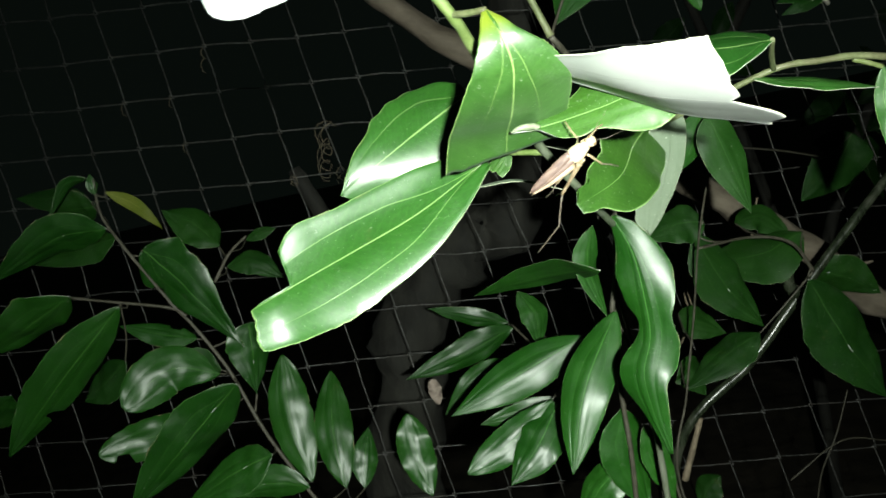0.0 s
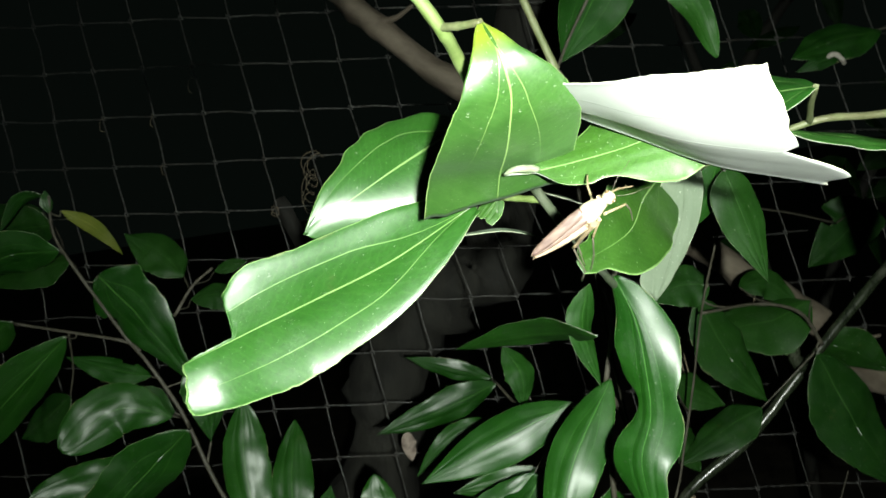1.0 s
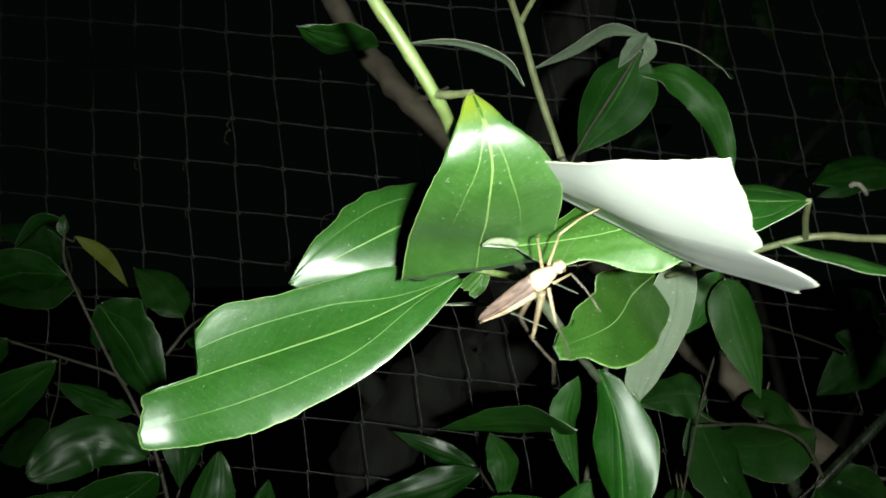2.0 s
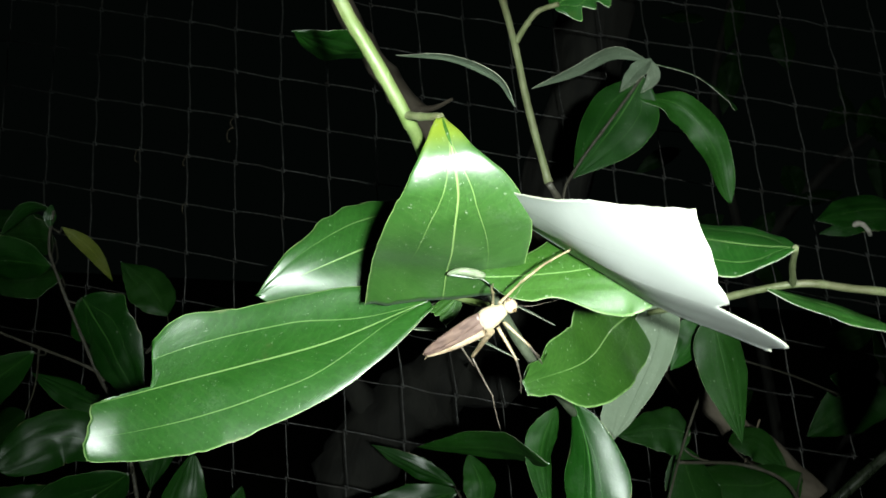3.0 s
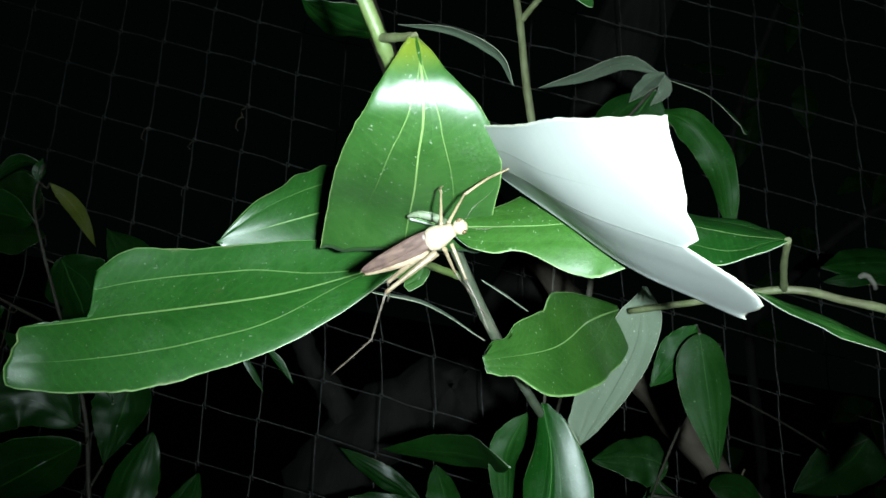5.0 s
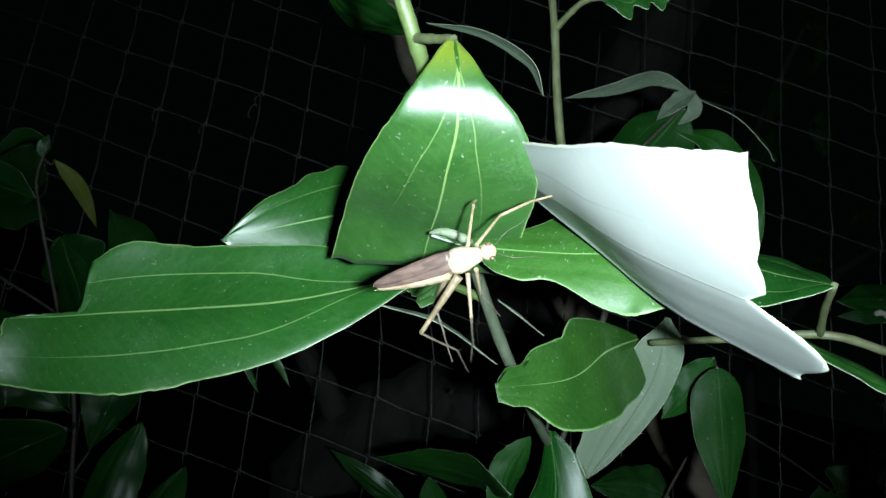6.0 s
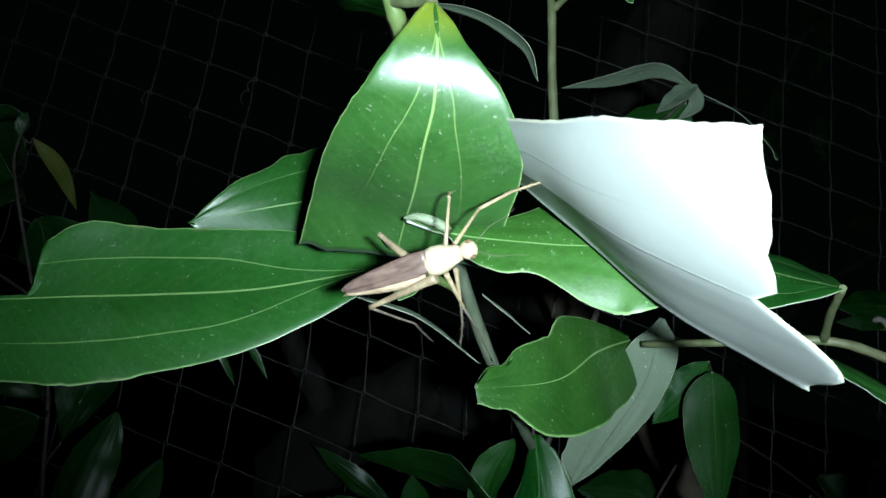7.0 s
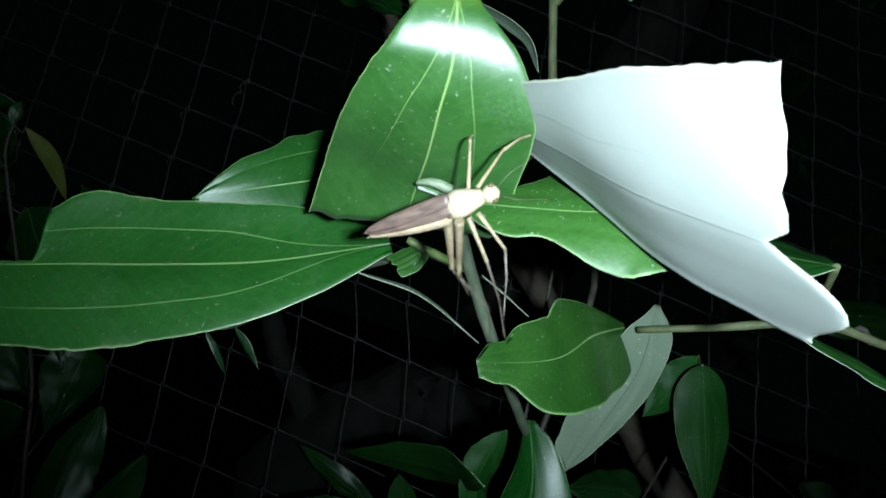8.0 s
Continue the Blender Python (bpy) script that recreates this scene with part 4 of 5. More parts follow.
leaf(right_sapling, [(0.1589, 0.3850, 1.3139), (0.1663, 0.3850, 1.2867), (0.1737, 0.3850, 1.2581)], 0.0116, (0.11, -0.99, -0.00), vein=0.8, shape=(0.55, 1.1), top=LEAF_MATT_SHADED, fold=6.0, wave=0.07, seed=19)
leaf(right_sapling, [(0.1618, 0.4000, 1.3183), (0.1556, 0.4000, 1.3031), (0.1451, 0.4000, 1.2873)], 0.0087, (0.17, -0.98, 0.04), top=LEAF_HALF_SHADED, fold=11.0, wave=0.06, seed=7)
leaf(right_sapling, [(0.1867, 0.5000, 1.2402), (0.1669, 0.5000, 1.2419), (0.1429, 0.5000, 1.2359)], 0.0152, (-0.66, -0.61, 0.43), shape=(0.5, 0.9), top=LEAF_MATT_SHADED, fold=4.6, wave=0.09, seed=52)
leaf(right_sapling, [(0.1915, 0.5400, 1.2252), (0.2076, 0.5400, 1.1837), (0.2330, 0.5400, 1.1428)], 0.0201, (0.21, -0.93, 0.29), top=LEAF_MATT_SHADED, fold=4.2, wave=0.09, seed=45)
leaf(right_sapling, [(0.2914, 0.5800, 1.2020), (0.2548, 0.5800, 1.1905), (0.2034, 0.5800, 1.1916)], 0.0260, (-0.69, -0.50, 0.52), top=LEAF_MATT_SHADED, fold=9.8, wave=0.08, seed=54)
leaf(right_sapling, [(0.2460, 0.6000, 1.2167), (0.2677, 0.6000, 1.2171), (0.2919, 0.6000, 1.1947)], 0.0135, (-0.42, -0.67, 0.61), top=LEAF_MATT_SHADED, fold=5.0, wave=0.11, seed=82)
leaf(right_sapling, [(0.2770, 0.5500, 1.1696), (0.2978, 0.5500, 1.1164), (0.3252, 0.5500, 1.0608)], 0.0270, (0.09, -0.94, 0.34), top=LEAF_MATT_SHADED, fold=4.2, wave=0.08, seed=27)
leaf(right_sapling, [(0.3867, 0.6600, 1.2660), (0.3699, 0.6600, 1.2411), (0.3325, 0.6600, 1.2138)], 0.0271, (-0.38, -0.83, -0.42), cuts=[(-1, 0.45, 0.62, 0.6)], shape=(0.45, 0.9), top=LEAF_MATT_SHADED, fold=4.9, wave=0.09, seed=17)
leaf(right_sapling, [(0.2410, 0.5700, 1.1276), (0.2135, 0.5700, 1.1162), (0.1742, 0.5700, 1.0921)], 0.0172, (-0.65, -0.52, 0.56), top=LEAF_MATT_SHADED, fold=8.4, wave=0.1, seed=14)
leaf(right_sapling, [(0.1808, 0.5800, 1.1548), (0.1957, 0.5800, 1.1443), (0.2173, 0.5800, 1.1299)], 0.0148, (0.27, -0.83, 0.48), top=LEAF_MATT_SHADED, fold=5.2, wave=0.07, seed=8)
leaf(right_sapling, [(0.3153, 0.6200, 1.1565), (0.3414, 0.6200, 1.1459), (0.3710, 0.6200, 1.1240)], 0.0188, (-0.37, -0.89, -0.28), top=LEAF_MATT_SHADED, fold=9.9, wave=0.07, seed=59)
leaf(right_sapling, [(0.1763, 0.5800, 1.1134), (0.1840, 0.5800, 1.1017), (0.1925, 0.5800, 1.0796)], 0.0150, (0.28, -0.88, 0.39), top=LEAF_MATT_SHADED, fold=10.5, wave=0.09, seed=22)
leaf(right_sapling, [(0.1773, 0.6000, 0.9703), (0.1877, 0.6000, 0.9874), (0.1991, 0.6000, 0.9949)], 0.0130, (-0.19, -0.53, 0.83), top=LEAF_MATT_SHADED, fold=10.8, wave=0.08, seed=63)


def stalks(owner):
    """Joins each leaf to the nearest point of its plant's stems."""
    joints = list(STEM_LINES[owner.name])
    for base in LEAF_BASES[owner.name]:
        near = min(joints, key=lambda q: (q - base).length)
        if 0.004 < (near - base).length < 0.08:
            stem(owner, "petiole", [base, base.lerp(near, 0.5) + Vector((0, 0.004, -0.003)), near], 0.0005, 0.0007, STEM_BROWN)


for plant in (left_sapling, middle_sapling, right_sapling):
    stalks(plant)

dead_branch = thing("dead_branch", (1.7, 0.78, 0), "bare weathered branch leaning against the fence", "branch")
stem(dead_branch, "stub", [(-0.0202, 0.7000, 1.4889), (0.0025, 0.6900, 1.4869), (0.0210, 0.6800, 1.4934)], 0.004, 0.0012, BARK)
stem(dead_branch, "stub", [(0.3756, 0.6900, 1.1261), (0.3878, 0.6800, 1.1368), (0.3988, 0.6750, 1.1398)], 0.004, 0.001, BARK)
stem(dead_branch, "bark", [(-0.0986, 0.7200, 1.6025), (-0.0470, 0.7100, 1.5250), (0.0074, 0.7000, 1.4625), (0.1208, 0.7000, 1.3608), (0.2564, 0.7000, 1.2376), (0.3517, 0.7000, 1.1586), (0.4264, 0.7000, 1.0812), (0.5991, 0.7066, 0.9720), (0.9500, 0.7200, 0.7500), (1.7000, 0.7800, 0.0200)], 0.01, 0.0165, BARK)

cane = thing("cane", (0.0, 0.64, 0), "dark glossy cane leaning beside the fence", "cane")
stem(cane, "leaf_sheath", [(0.2851, 0.5920, 1.1477), (0.2777, 0.5880, 1.1600), (0.2820, 0.5850, 1.1840), (0.2941, 0.5870, 1.1958)], 0.006, 0.002, CANE)
stem(cane, "culm", [(0.4031, 0.6000, 1.2537), (0.3576, 0.6000, 1.2103), (0.2995, 0.6000, 1.1531), (0.2418, 0.6000, 1.0935), (0.1658, 0.6000, 1.0245), (0.1385, 0.6119, 0.8315), (0.1200, 0.6200, 0.7000), (0.0773, 0.6271, 0.4510), (0.0000, 0.6400, 0.0000)], 0.0036, 0.0048, CANE)

tree_trunk = thing("tree_trunk", (-0.03, 1.0, 0), "dark tree trunk behind the wire fence", "tree")
stem(tree_trunk, "limb", [(-0.0550, 1.0000, 1.1180), (-0.1062, 0.9800, 1.1836), (-0.1566, 0.9700, 1.2453), (-0.1967, 0.9700, 1.3506)], 0.02, 0.009, BARK_DARK)
stem(tree_trunk, "bark", [(0.2500, 1.0500, 1.9000), (0.0923, 1.0000, 1.2642), (0.0221, 1.0000, 1.2041), (-0.0748, 1.0000, 1.1048), (-0.1167, 1.0000, 0.9721), (-0.1488, 1.0000, 0.8134), (-0.0300, 1.0000, 0.6000), (-0.0300, 1.0000, 0.0000)], 0.045, 0.06, BARK_DARK)

far_bush = thing("bush", (0.75, 1.55, 0), "dim leafy bush in the dark behind the fence", "bush")
FAR_LIMBS = [[(0.75, 1.55, 0.0), (0.72, 1.52, 0.8), (0.60, 1.50, 1.40), (0.52, 1.48, 1.75), (0.58, 1.46, 2.10)], [(0.60, 1.50, 1.40), (0.76, 1.46, 1.62), (0.98, 1.44, 1.80)], [(0.72, 1.52, 0.8), (0.86, 1.47, 1.20), (1.02, 1.44, 1.42)]]
for limb_line in FAR_LIMBS:
    stem(far_bush, "limb", limb_line, 0.014, 0.006, BARK_DARK)


def far_leaves(seed):
    rnd = random.Random(seed)
    for limb_line in FAR_LIMBS:
        line, tan = smooth_line(limb_line, 30)
        for k in range(13):
            p = line[rnd.randint(11, 30)] + Vector((rnd.uniform(-0.13, 0.13), rnd.uniform(-0.12, 0.02), rnd.uniform(-0.10, 0.10)))
            ang = rnd.uniform(0, 6.28)
            d = Vector((math.cos(ang), rnd.uniform(-0.3, 0.3), math.sin(ang) - 0.4)).normalized() * rnd.uniform(0.035, 0.06)
            leaf(far_bush, [p, p + d + Vector((0, -0.006, 0)), p + d * 2 - Vector((0, 0, 0.012))], rnd.uniform(0.017, 0.026), (rnd.uniform(-0.6, 0.6), -0.8, rnd.uniform(-0.3, 0.8)), top=LEAF_MATT_SHADED, under=LEAF_GREY, fold=rnd.uniform(4, 14), wave=0.1, seed=k + 3)


far_leaves(12)

dry_stalk = thing("dry_stalk", (0.3, 0.75, 0), "dry straw-coloured stalks tangled in the fence", "plant")
stem(dry_stalk, "stalk", [(0.3810, 0.7200, 0.9958), (0.3627, 0.7200, 0.9485), (0.3373, 0.7200, 0.8951), (0.3232, 0.7275, 0.7839), (0.3000, 0.7400, 0.6000), (0.3000, 0.7459, 0.2470), (0.3000, 0.7500, 0.0000)], 0.0006, 0.001, STEM_BROWN)
stem(dry_stalk, "side_stalk", [(0.4175, 0.7200, 0.9308), (0.3677, 0.7200, 0.9410), (0.3086, 0.7200, 0.9076)], 0.0005, 0.0008, STEM_BROWN)
stem(dry_stalk, "side_stalk", [(0.3015, 0.6800, 1.2224), (0.2904, 0.6800, 1.1855), (0.2889, 0.7000, 1.1366)], 0.0008, 0.001, STRAW)
stem(dry_stalk, "side_stalk", [(0.2306, 0.6600, 1.2168), (0.2159, 0.6600, 1.1594), (0.2158, 0.6600, 1.1258), (0.1927, 0.6700, 1.0819)], 0.0005, 0.0007, STRAW)
stem(dry_stalk, "side_stalk", [(0.1904, 0.6000, 1.0516), (0.1780, 0.6000, 1.0219), (0.1673, 0.6000, 0.9970)], 0.0022, 0.003, STRAW)
stem(dry_stalk, "thorn_twig", [(0.2344, 0.7000, 1.1891), (0.2346, 0.7000, 1.1657), (0.2258, 0.7050, 1.1370), (0.2261, 0.7000, 1.1140), (0.2145, 0.7000, 1.0924)], 0.0006, 0.0011, STRAW)
stem(dry_stalk, "thorn", [(0.2346, 0.7000, 1.1657), (0.2414, 0.6950, 1.1697), (0.2472, 0.6900, 1.1750)], 0.0005, 0.0002, STRAW)
stem(dry_stalk, "thorn", [(0.2258, 0.7050, 1.1370), (0.2331, 0.7000, 1.1353), (0.2363, 0.6950, 1.1309)], 0.0005, 0.0002, STRAW)
stem(dry_stalk, "thorn", [(0.2936, 0.6900, 1.1779), (0.2930, 0.6850, 1.1662), (0.2977, 0.6800, 1.1602)], 0.0006, 0.0002, STRAW)


# ---- scraps caught in the fence
DRY_LEAF = plain("dry_leaf", (0.22, 0.17, 0.14), (0.36, 0.30, 0.25), 260, 0.8, relief=0.6, depth=0.001)
dead_leaf = thing("dead_leaf", (-0.047, 0.716, 1.06), "small pale dead leaf caught in the wire fence", "leaf", "dead leaves in the fence")
leaf(dead_leaf, [(-0.0471, 0.7180, 1.0966), (-0.0446, 0.7140, 1.0848), (-0.0444, 0.7160, 1.0687)], 0.0073, (0.30, -0.90, 0.20), fold=14, curl=0.5, wave=0.3, shape=(0.5, 0.6), top=DRY_LEAF, under=DRY_LEAF, vein=0.5, seed=51)
dead_scrap = thing("dead_leaf", (0.25, 0.726, 1.14), "torn pale dead leaf hanging in the wire fence", "leaf", "dead leaves in the fence")
leaf(dead_scrap, [(0.2530, 0.7260, 1.1430), (0.2452, 0.7220, 1.1478), (0.2401, 0.7280, 1.1551)], 0.0056, (0.20, -0.90, 0.40), fold=12, curl=0.5, wave=0.3, shape=(0.4, 0.9), top=DRY_LEAF, under=DRY_LEAF, vein=0.5, seed=53)

# ---- the fence
FENCE_AT = Vector((-0.17427, 0.81111, 1.49543))
FENCE_A = Vector((0.05295, 0.00128, -0.00502))
FENCE_B = Vector((-0.00601, 0.00772, 0.05329))


def fence_node(a, b):
    """A crossing of the wires; the mesh is pulled sideways where two rolls of it meet."""
    pull = 0.42 * math.exp(-((a - 3) / 2.2) ** 2) / (1 + math.exp(2.5 * (b + 3.5)))
    p = FENCE_AT + FENCE_A * (a + pull) + FENCE_B * b
    w = [noise.noise(Vector((a * 0.37 + k * 31, b * 0.41, 2))) + 0.5 * noise.noise(Vector((a * 1.7 + k * 31, b * 1.9, 7))) for k in range(3)]
    return p + Vector(w) * 0.0028


def bow(a, b, k):
    """How far a length of wire bows out between two turns."""
    return Vector([0.0022 * noise.noise(Vector((a * 1.3 + i * 17, b * 1.1, k))) for i in range(3)])


def build_fence():
    fence = thing("chain_link_fence", (0.0, 0.58, 0), "old galvanised chain-link fence, slightly sagging", "fence")
    out = FENCE_A.cross(FENCE_B).normalized()
    hook = (FENCE_B - FENCE_A).normalized() * 0.0032
    for k in range(-27, 58):
        pts = []
        for b in range(-28, 20):
            a = b + k
            if not -16 <= a <= 28:
                continue
            # one turn of the bent wire: up to the node, then sideways to the next
            pts += [fence_node(a, b) + hook * 0.4 + out * 0.0013 - FENCE_B * 0.06, fence_node(a, b) + hook + out * 0.0004, fence_node(a, b) + hook * 0.4 - out * 0.0013 + FENCE_A * 0.06]
            q = fence_node(a + 1, b)
            pts.append(fence_node(a, b).lerp(q, 0.5) + bow(a, b, 4))
            pts += [q - hook * 0.4 - out * 0.0013 - FENCE_A * 0.06, q - hook - out * 0.0002, q - hook * 0.4 + out * 0.0013 + FENCE_B * 0.06]
            pts.append(q.lerp(fence_node(a + 1, b + 1), 0.5) + bow(a, b, 9))
        if len(pts) < 6:
            continue
        n = len(pts)
        tan = [(pts[min(i + 1, n - 1)] - pts[max(i - 1, 0)]).normalized() for i in range(n)]
        bm = bmesh.new()
        tube(bm, pts, tan, [0.0006] * n, 6)
        part("wire", bm, WIRE, fence)


build_fence()


# ---- dry bits caught in the fence
dry_tendril = thing("dry_tendril", FENCE_AT + FENCE_A - FENCE_B * 2, "tangled dry tendril caught in the fence wire", "tendril")


def curly(owner, a, b, size, turns, drop, seed):
    """A thin curled tendril that hangs from a crossing of the wires."""
    rnd = random.Random(seed)
    p = fence_node(a, b) + Vector((0, -0.002, 0))
    pts = []
    for i in range(turns * 6 + 1):
        ang = i * 1.05 + rnd.uniform(-0.3, 0.3)
        s = size * (0.5 + 0.5 * rnd.random())
        u = i / (turns * 6)
        pts.append(p + Vector((math.cos(ang) * s - 0.25 * drop * u, rnd.uniform(-0.003, 0.001), math.sin(ang) * s * 1.2 - drop * u)))
    line, tan = smooth_line(pts, turns * 24)
    bm = bmesh.new()
    tube(bm, line, tan, [0.00028] * len(line), 5)
    part("tendril", bm, STRAW, owner)


for k, (a, b, size, turns, drop) in enumerate(((1, -2, 0.009, 2, 0.055), (1, -2, 0.012, 2, 0.045), (1, -2, 0.006, 3, 0.06), (1, -3, 0.006, 2, 0.012), (0, -3, 0.005, 2, 0.006), (-1, 0, 0.003, 2, 0.03), (-2, -2, 0.003, 1, 0.01),
                                               (-3, -1, 0.003, 1, 0.014), (-2, -1, 0.002, 1, 0.012))):
    curly(dry_tendril, a, b, size, turns, drop, k)


# ---- the cricket
def loft(rows, sides=16):
    """A closed body from rows of x, y, z, half width, half height."""
    bm = bmesh.new()
    last = None
    for x, y, z, w, h in rows:
        ring = [bm.verts.new((x, y + w * math.cos(2 * math.pi * k / sides), z + h * math.sin(2 * math.pi * k / sides))) for k in range(sides)]
        if last:
            for k in range(sides):
                bm.faces.new((last[k], ring[k], ring[(k + 1) % sides], last[(k + 1) % sides])).smooth = True
        else:
            bm.faces.new(ring).smooth = True
        last = ring
    bm.faces.new(last[::-1]).smooth = True
    bmesh.ops.recalc_face_normals(bm, faces=bm.faces)
    return bm


def egg(x, y, z, rx, ry, rz, n=10, power=1.0):
    return loft([(x + rx * -math.cos(math.pi * i / n), y, z, max(ry * math.sin(math.pi * i / n) ** power, 1e-5), max(rz * math.sin(math.pi * i / n) ** power, 1e-5)) for i in range(n + 1)])


cricket = tagged(new("cricket"), "cream and grey-brown cricket clinging among leaves", "insect")


def limb(length, r0, r1, bend=0.0, spurs=0, kink=0.0):
    """A leg segment along x from its joint, with swollen ends and small spurs. kink: how far its foot joint stands out."""
    bm = bmesh.new()
    n = 12
    pts = [Vector((length * i / n, kink * length * min(i / n / 0.42, (1 - i / n) / 0.58), bend * length * math.sin(math.pi * min(1, i / n)) - (bend * length * 0.0))) for i in range(n + 1)]
    tan = [(pts[min(i + 1, n)] - pts[max(i - 1, 0)]).normalized() for i in range(n + 1)]
    tube(bm, pts, tan, [(r0 + (r1 - r0) * (i / n) ** 0.8) * (1 + 0.3 * math.exp(-((i - n) / 0.8) ** 2)) for i in range(n + 1)], 8)
    for s in range(spurs):
        i = 4 + s * 2 % (n - 5)
        q = pts[i]
        d = Vector((0.6, (-1) ** s * 0.8, 0.1)).normalized()
        tube(bm, [q, q + d * 0.0008], [d, d], [r1 * 0.5, r1 * 0.1], 4)
    return bm


LEG_PARTS = {}


def build_cricket():
    c = cricket
    part("thorax", loft([(-0.0026, 0, -0.0004, 0.0016, 0.0015), (-0.0019, 0, 0, 0.0023, 0.0021), (-0.0004, 0, 0.0003, 0.0026, 0.0025), (0.0011, 0, 0.0002, 0.0024, 0.0022),
                         (0.0026, 0, 0, 0.0018, 0.0017), (0.0041, 0, -0.0002, 0.0013, 0.0013)], 18), CHITIN_PALE, c, "cream saddle-shaped thorax")
    head = part("head", egg(0.0055, 0, -0.0003, 0.0016, 0.0017, 0.0016), CHITIN_PALE, c)
    for s in (-1, 1):
        part("eye", egg(0.0060, s * 0.0013, 0.0004, 0.0006, 0.0005, 0.0006, 8), EYE, head)
        bm = bmesh.new()
        line, tan = smooth_line([(0.0068, s * 0.0006, 0.0002), (0.010, s * 0.0025, 0.0006), (0.0125, s * 0.0032, -0.001), (0.015, s * 0.0042, -0.003)], 14)
        tube(bm, line, tan, [0.00007 - 0.000003 * i for i in range(15)], 5)
        part("antenna", bm, CHITIN_GREY, head)
    abdomen = []
    for i in range(25):
        u = i / 24
        seg = 1 + 0.07 * abs(math.sin(u * 9 * math.pi))
        w = 0.0020 * (0.82 + 0.5 * u - 1.05 * u * u) * seg
        abdomen.append((-0.003 - 0.0146 * u, -0.0014 + 0.0009 * u, -0.0006, max(w, 0.0003), max(w * 0.9, 0.0003)))
    part("abdomen", loft(abdomen, 14), CHITIN_TAN, c, "pale amber ringed abdomen")
    for s in (-1, 1):
        rows = []
        for i in range(19):
            u = i / 18
            w = 0.0014 * min(1, 0.75 + 1.6 * u) * (1 - 0.35 * u * u) * (1 - u ** 6) ** 0.5 + 0.00005
            rows.append((-0.0014 - 0.0164 * u, (s * 0.0008 + 0.0004) * (1 - 0.75 * u), 0.0014 - 0.0008 * u + 0.0003 * (s > 0), w, 0.00045 * (1 - 0.6 * u)))
        part("wing", loft(rows, 12), WING, c, "folded grey-brown wing")
    for s in (-1, 1):
        bm = bmesh.new()
        line, tan = smooth_line([(-0.0168, s * 0.0002 - 0.0004, -0.0006), (-0.0176, s * 0.0004 - 0.0004, -0.0005), (-0.0184, s * 0.0005 - 0.0004, -0.0002)], 6)
        tube(bm, line, tan, [0.00022 - 0.00003 * i for i in range(7)], 5)
        part("cercus", bm, CHITIN_AMBER, c)
    for name, fat, length, shin, material in (("fore_a", 0.00042, 0.0085, 0.009, CHITIN_LEG), ("fore_b", 0.00042, 0.0088, 0.0165, CHITIN_LEG), ("mid_a", 0.00045, 0.0080, 0.012, CHITIN_LEG),
                                              ("mid_b", 0.00050, 0.0085, 0.024, CHITIN_LEG), ("hind_a", 0.00095, 0.0135, 0.028, CHITIN_AMBER), ("hind_b", 0.00110, 0.0110, 0.013, CHITIN_AMBER)):
        femur = part("femur", limb(length, fat, fat * 0.55 if fat < 0.0007 else 0.0004), material, c)
        tibia = part("tibia", limb(shin, 0.00034 if "fore" in name else 0.00026, 0.0002 if "fore" in name else 0.00014, 0.03, 5, 0.11 if name == "hind_a" else 0.03), CHITIN_LEG if "fore" in name else CHITIN_GREY, femur)
        LEG_PARTS[name] = (femur, tibia, length)


build_cricket()
tagged(cricket.children[0])

# ---- the torch that lights the place
torch = tagged(new("torch"), "small black hand torch, switched on", "torch")


def build_torch():
    bm = bmesh.new()
    rings = []
    for r, z in ((0.0090, -0.060), (0.0090, -0.004), (0.0096, 0.0), (0.0096, 0.0080), (0.0088, 0.0080), (0.0070, -0.001), (0.0068, -0.004)):
        rings.append([bm.verts.new((r * math.cos(2 * math.pi * k / 28), r * math.sin(2 * math.pi * k / 28), -z)) for k in range(28)])
    for a, b in zip(rings, rings[1:]):
        for k in range(28):
            bm.faces.new((a[k], a[(k + 1) % 28], b[(k + 1) % 28], b[k])).smooth = True
    bm.faces.new(rings[0])
    part("housing", bm, BLACK, torch)
    bm = bmesh.new()
    bmesh.ops.create_circle(bm, cap_ends=True, segments=24, radius=0.0045, matrix=Matrix.Translation((0, 0, 0.0025)))
    for fc in bm.faces:
        if fc.normal.z > 0:
            fc.normal_flip()
    part("bulb", bm, GLOW, torch, "glowing white torch bulb")


build_torch()

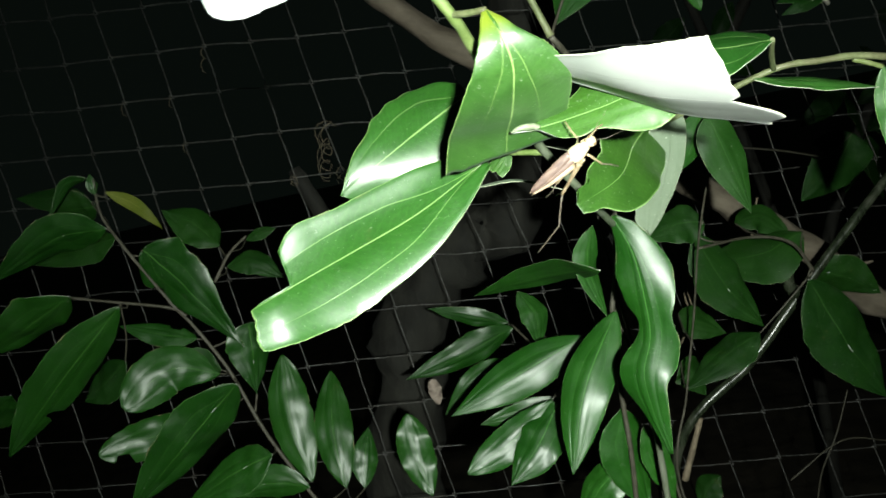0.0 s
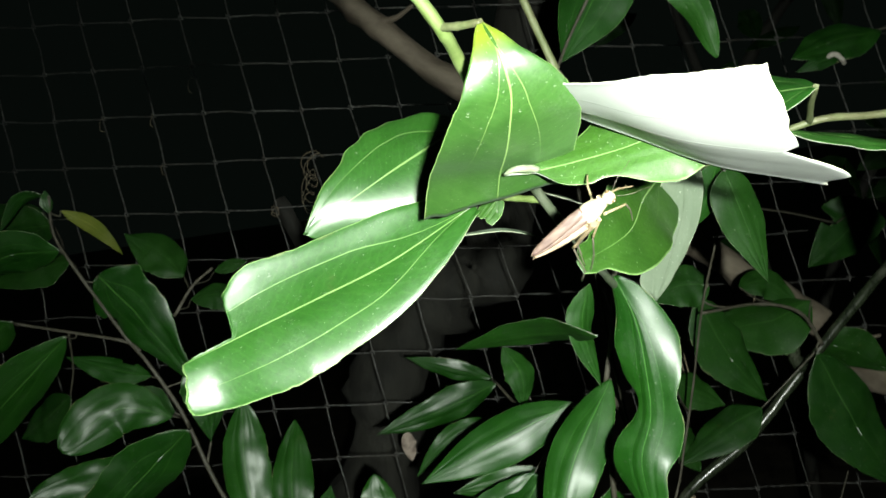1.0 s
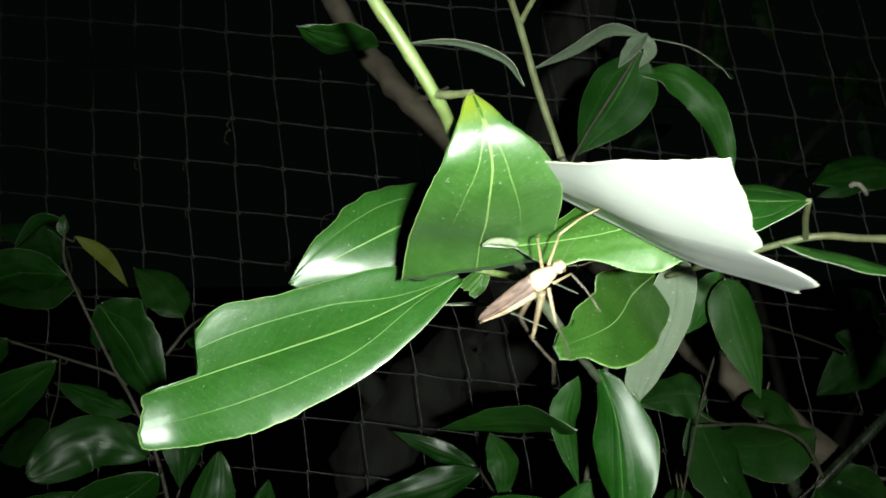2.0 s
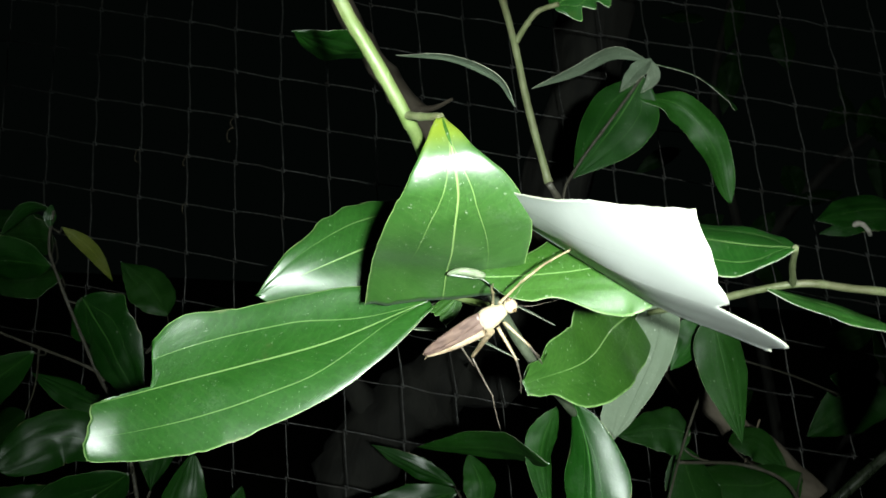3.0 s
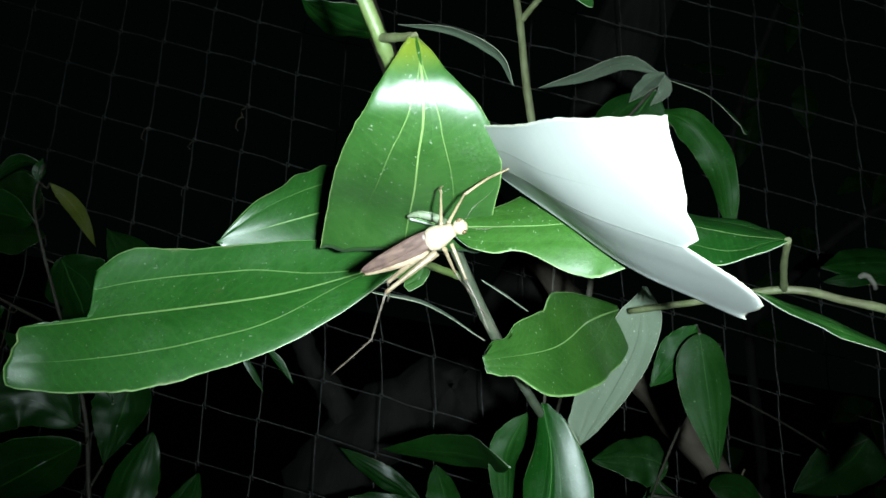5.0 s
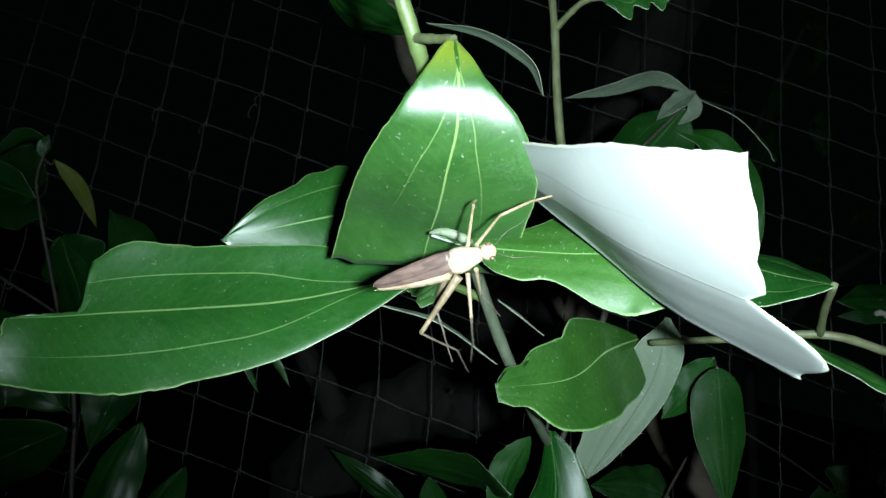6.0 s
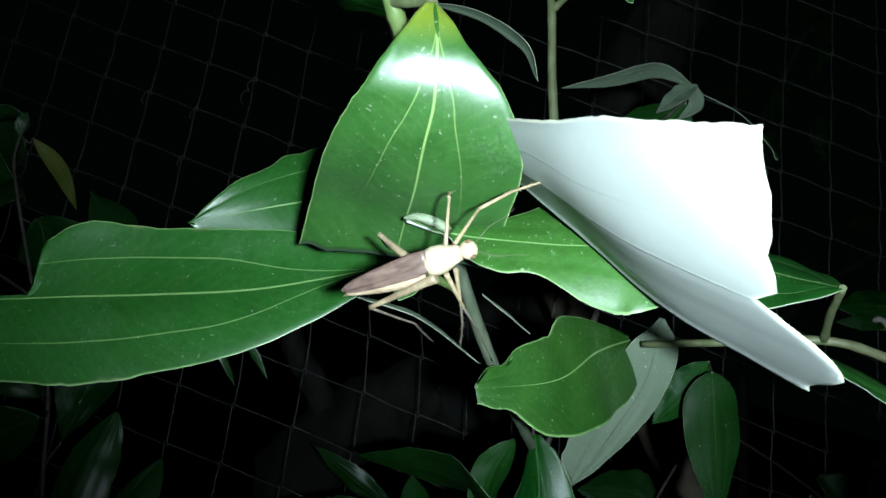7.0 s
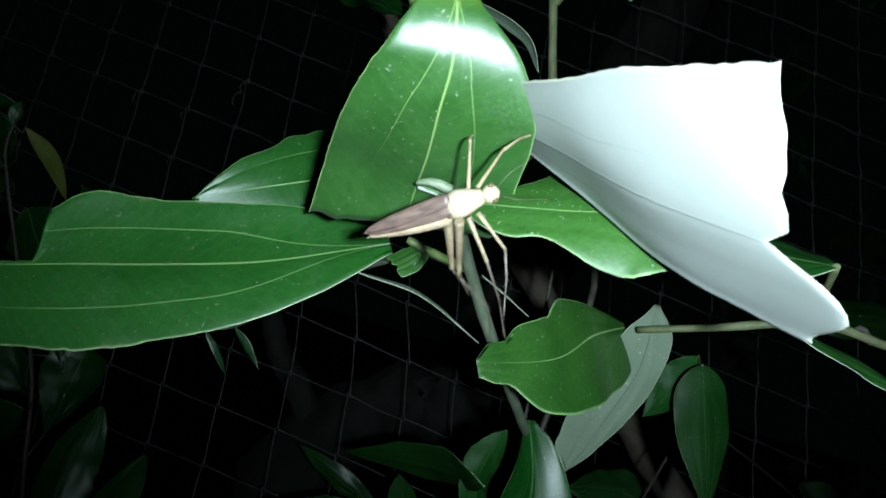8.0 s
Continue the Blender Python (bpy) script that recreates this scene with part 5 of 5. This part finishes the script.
# ---- what moves
BODY_ROWS = [
    (0, (0.0597, 0.2250, 1.3138, 90.5, -29.9, -14.0)),
    (0.5, (0.0590, 0.2250, 1.3138, 92.5, -33.2, -14.3)),
    (1, (0.0613, 0.2250, 1.3119, 88.5, -30.5, -13.3)),
    (1.5, (0.0580, 0.2250, 1.3144, 92.5, -29.8, -13.3)),
    (2, (0.0570, 0.2250, 1.3145, 94.7, -32.7, -14.0)),
    (2.2, (0.0551, 0.2250, 1.3148, 96.6, -32.6, -14.0)),
    (3.3, (0.0543, 0.2250, 1.3138, 94.7, -32.1, -13.9)),
    (3.5, (0.0537, 0.2250, 1.3135, 97.3, -32.3, -14.0)),
    (4, (0.0517, 0.2250, 1.3153, 97.9, -27.4, -12.6)),
    (4.5, (0.0560, 0.2250, 1.3144, 103.5, -36.8, -15.2)),
    (4.7, (0.0525, 0.2250, 1.3183, 106.3, -31.3, -13.9)),
    (5.8, (0.0551, 0.2250, 1.3151, 102.1, -32.9, -13.5)),
    (6, (0.0526, 0.2250, 1.3180, 102.2, -28.6, -12.7)),
    (6.5, (0.0553, 0.2250, 1.3151, 106.6, -35.8, -14.5)),
    (7, (0.0539, 0.2250, 1.3161, 103.0, -31.3, -13.0)),
    (7.5, (0.0528, 0.2250, 1.3187, 106.5, -30.7, -12.8)),
    (8, (0.0545, 0.2250, 1.3185, 107.9, -31.0, -13.3)),
]
HIPS = {"fore_a": (0.0020, 0.0019, 0), "fore_b": (0.0036, 0.0017, 0), "mid_a": (0.0024, -0.0025, 0), "mid_b": (0.0006, -0.0028, 0), "hind_a": (-0.0010, -0.0028, 0.001), "hind_b": (-0.0030, -0.0015, -0.001)}


def step(name, rows):
    """Keys a leg: seconds, the turn of the thigh in the body's space, the turn of the shin in the thigh's."""
    femur, tibia, length = LEG_PARTS[name]
    walk(femur, [(t, pose(*HIPS[name], *a)) for t, a, b in rows])
    walk(tibia, [(t, pose(length, 0, 0, *b)) for t, a, b in rows])


def motions():
    walk(torch, [(t, look(eye, target, roll) @ pose(*TORCH_PLACE, back, up, -right, 0)) for (t, eye, target, roll), (back, up, right) in zip(PATH, AIM)])
    walk(cricket, [(t, pose(*p)) for t, p in BODY_ROWS])
    step("fore_a", [
        (0, (0, 79, 66), (0, -34, 21)),
        (0.5, (18, 84, 107), (-0, -25, -11)),
        (1, (0, 80, 83), (-0, -24, -12)),
        (1.5, (0, 42, 77), (-0, 36, -2)),
        (2, (0, 35, 69), (0, 46, 0)),
        (2.2, (0, 62, 68), (-0, 2, -1)),
        (3.3, (0, 70, 92), (0, 5, 7)),
        (3.5, (0, 33, 70), (0, 50, 11)),
        (4, (0, 31, 71), (0, 54, 12)),
        (4.5, (0, 17, 66), (0, 66, 18)),
        (4.7, (0, 29, 71), (0, 53, 13)),
        (5.8, (0, 38, 72), (0, 44, 9)),
        (6, (0, 21, 68), (0, 60, 13)),
        (6.5, (0, 25, 70), (0, 57, 14)),
        (7, (0, 15, 70), (0, 66, 18)),
        (7.5, (0, 17, 67), (0, 65, 16)),
        (8, (0, 8, 71), (0, 72, 12)),
    ])
    step("fore_b", [
        (0, (-0, 73, -7), (0, -5, 3)),
        (0.5, (-0, 79, -54), (0, -4, 12)),
        (1, (-0, 79, -23), (0, -15, 1)),
        (1.5, (0, 42, 40), (-0, 21, -21)),
        (2, (0, 27, 38), (-0, 7, -34)),
        (2.2, (0, 49, 9), (-0, -14, -1)),
        (3.3, (0, 41, 28), (-0, -15, -24)),
        (3.5, (0, 42, 38), (-0, -17, -34)),
        (4, (0, 35, 44), (-0, -22, -45)),
        (4.5, (0, 37, 36), (-0, 21, -17)),
        (4.7, (0, 43, 39), (-0, 10, -23)),
        (5.8, (0, 45, 44), (-0, -11, -34)),
        (6, (0, 37, 38), (-0, -2, -30)),
        (6.5, (0, 37, 41), (-0, 6, -29)),
        (7, (0, 39, 42), (-0, -4, -32)),
        (7.5, (0, 27, 37), (-0, 35, -20)),
        (8, (0, 27, 40), (-0, 37, -15)),
    ])
    step("mid_a", [
        (0, (-0, 51, -80), (0, 14, 10)),
        (0.5, (0, 63, -92), (-0, -4, -2)),
        (1, (-0, 48, -15), (-0, 38, -31)),
        (1.5, (-0, -3, -81), (0, 63, 3)),
        (2, (-0, 60, -8), (-0, -6, -79)),
        (2.2, (-0, 32, -17), (-0, 9, -61)),
        (3.3, (-0, -2, -79), (-0, 68, -37)),
        (3.5, (-0, 49, -1), (0, 12, -91)),
        (4, (-0, 49, -16), (-0, 18, -51)),
        (4.5, (-0, 21, -64), (-0, 15, -13)),
        (4.7, (0, -6, -102), (0, -6, 9)),
        (5.8, (-0, 2, -43), (-0, 46, -39)),
        (6, (0, 48, -108), (0, 12, 14)),
        (6.5, (-0, 4, -41), (-0, 66, -68)),
        (7, (0, 34, -107), (-0, 7, -8)),
        (7.5, (-0, -3, -64), (-0, 65, -24)),
        (8, (-0, -4, -70), (-0, 6, -39)),
    ])
    step("mid_b", [
        (0, (0, 24, -166), (-0, 43, -2)),
        (0.5, (0, 28, -163), (-0, 40, -1)),
        (1, (0, 53, -148), (0, 10, 6)),
        (1.5, (0, -7, -108), (-0, 74, -17)),
        (2, (0, -7, -112), (-0, 64, -2)),
        (2.2, (-0, 17, -90), (-0, 30, -12)),
        (3.3, (-0, -5, -89), (-0, 67, -43)),
        (3.5, (-0, -4, -85), (-0, -12, -16)),
        (4, (-0, 33, -81), (-0, -48, -6)),
        (4.5, (-0, -3, -83), (-0, 53, -16)),
        (4.7, (0, 42, -112), (0, -9, 12)),
        (5.8, (-0, 37, -59), (-0, 26, -13)),
        (6, (0, -9, -101), (-0, 65, -28)),
        (6.5, (0, -7, -92), (-0, 56, -25)),
        (7, (0, 38, -90), (-0, 17, -4)),
        (7.5, (-0, -6, -80), (-0, 52, -16)),
        (8, (-0, -7, -84), (-0, 49, -18)),
    ])
    step("hind_a", [
        (0, (0, 30, -160), (0, 2, 5)),
        (0.5, (0, 46, -160), (0, 2, 3)),
        (1, (0, 49, -167), (0, 21, 18)),
        (1.5, (0, 47, -165), (0, -14, 53)),
        (2, (0, 22, -138), (0, 33, 18)),
        (2.2, (0, 18, -140), (0, 14, 11)),
        (3.3, (0, 48, -164), (0, 2, 44)),
        (3.5, (0, -1, -162), (0, -6, 33)),
        (4, (0, 3, -144), (0, -27, 25)),
        (4.5, (0, 23, -151), (0, 42, 16)),
        (4.7, (0, -19, -166), (0, 43, 16)),
        (5.8, (0, 6, -161), (0, -6, 24)),
        (6, (0, 1, -141), (0, 60, 55)),
        (6.5, (0, 6, -162), (0, -0, 37)),
        (7, (0, 6, -174), (0, 64, 84)),
        (7.5, (0, 5, -134), (0, 27, 29)),
        (8, (0, 35, -113), (0, 18, 13)),
    ])
    step("hind_b", [
        (0, (0, 40, -169), (-0, 16, -0)),
        (0.5, (0, 50, -171), (-0, 13, -0)),
        (1, (0, 61, -157), (0, -1, 24)),
        (1.5, (0, 4, -128), (0, 78, 34)),
        (2, (0, 41, -155), (0, 17, 30)),
        (2.2, (0, 35, 160), (0, 44, 56)),
        (3.3, (0, 41, -170), (0, 20, 53)),
        (3.5, (0, 6, 147), (0, 29, 85)),
        (4, (0, 38, -166), (0, 11, 28)),
        (4.5, (0, 13, -162), (0, 37, 26)),
        (4.7, (0, 3, -152), (0, 53, 25)),
        (5.8, (0, -12, 130), (0, 74, 76)),
        (6, (0, 39, -137), (0, -14, 43)),
        (6.5, (0, 48, 139), (0, 8, 12)),
        (7, (0, 6, 124), (0, 75, 82)),
        (7.5, (0, 23, -120), (0, 2, 11)),
        (8, (0, 25, -107), (0, 32, 11)),
    ])


motions()
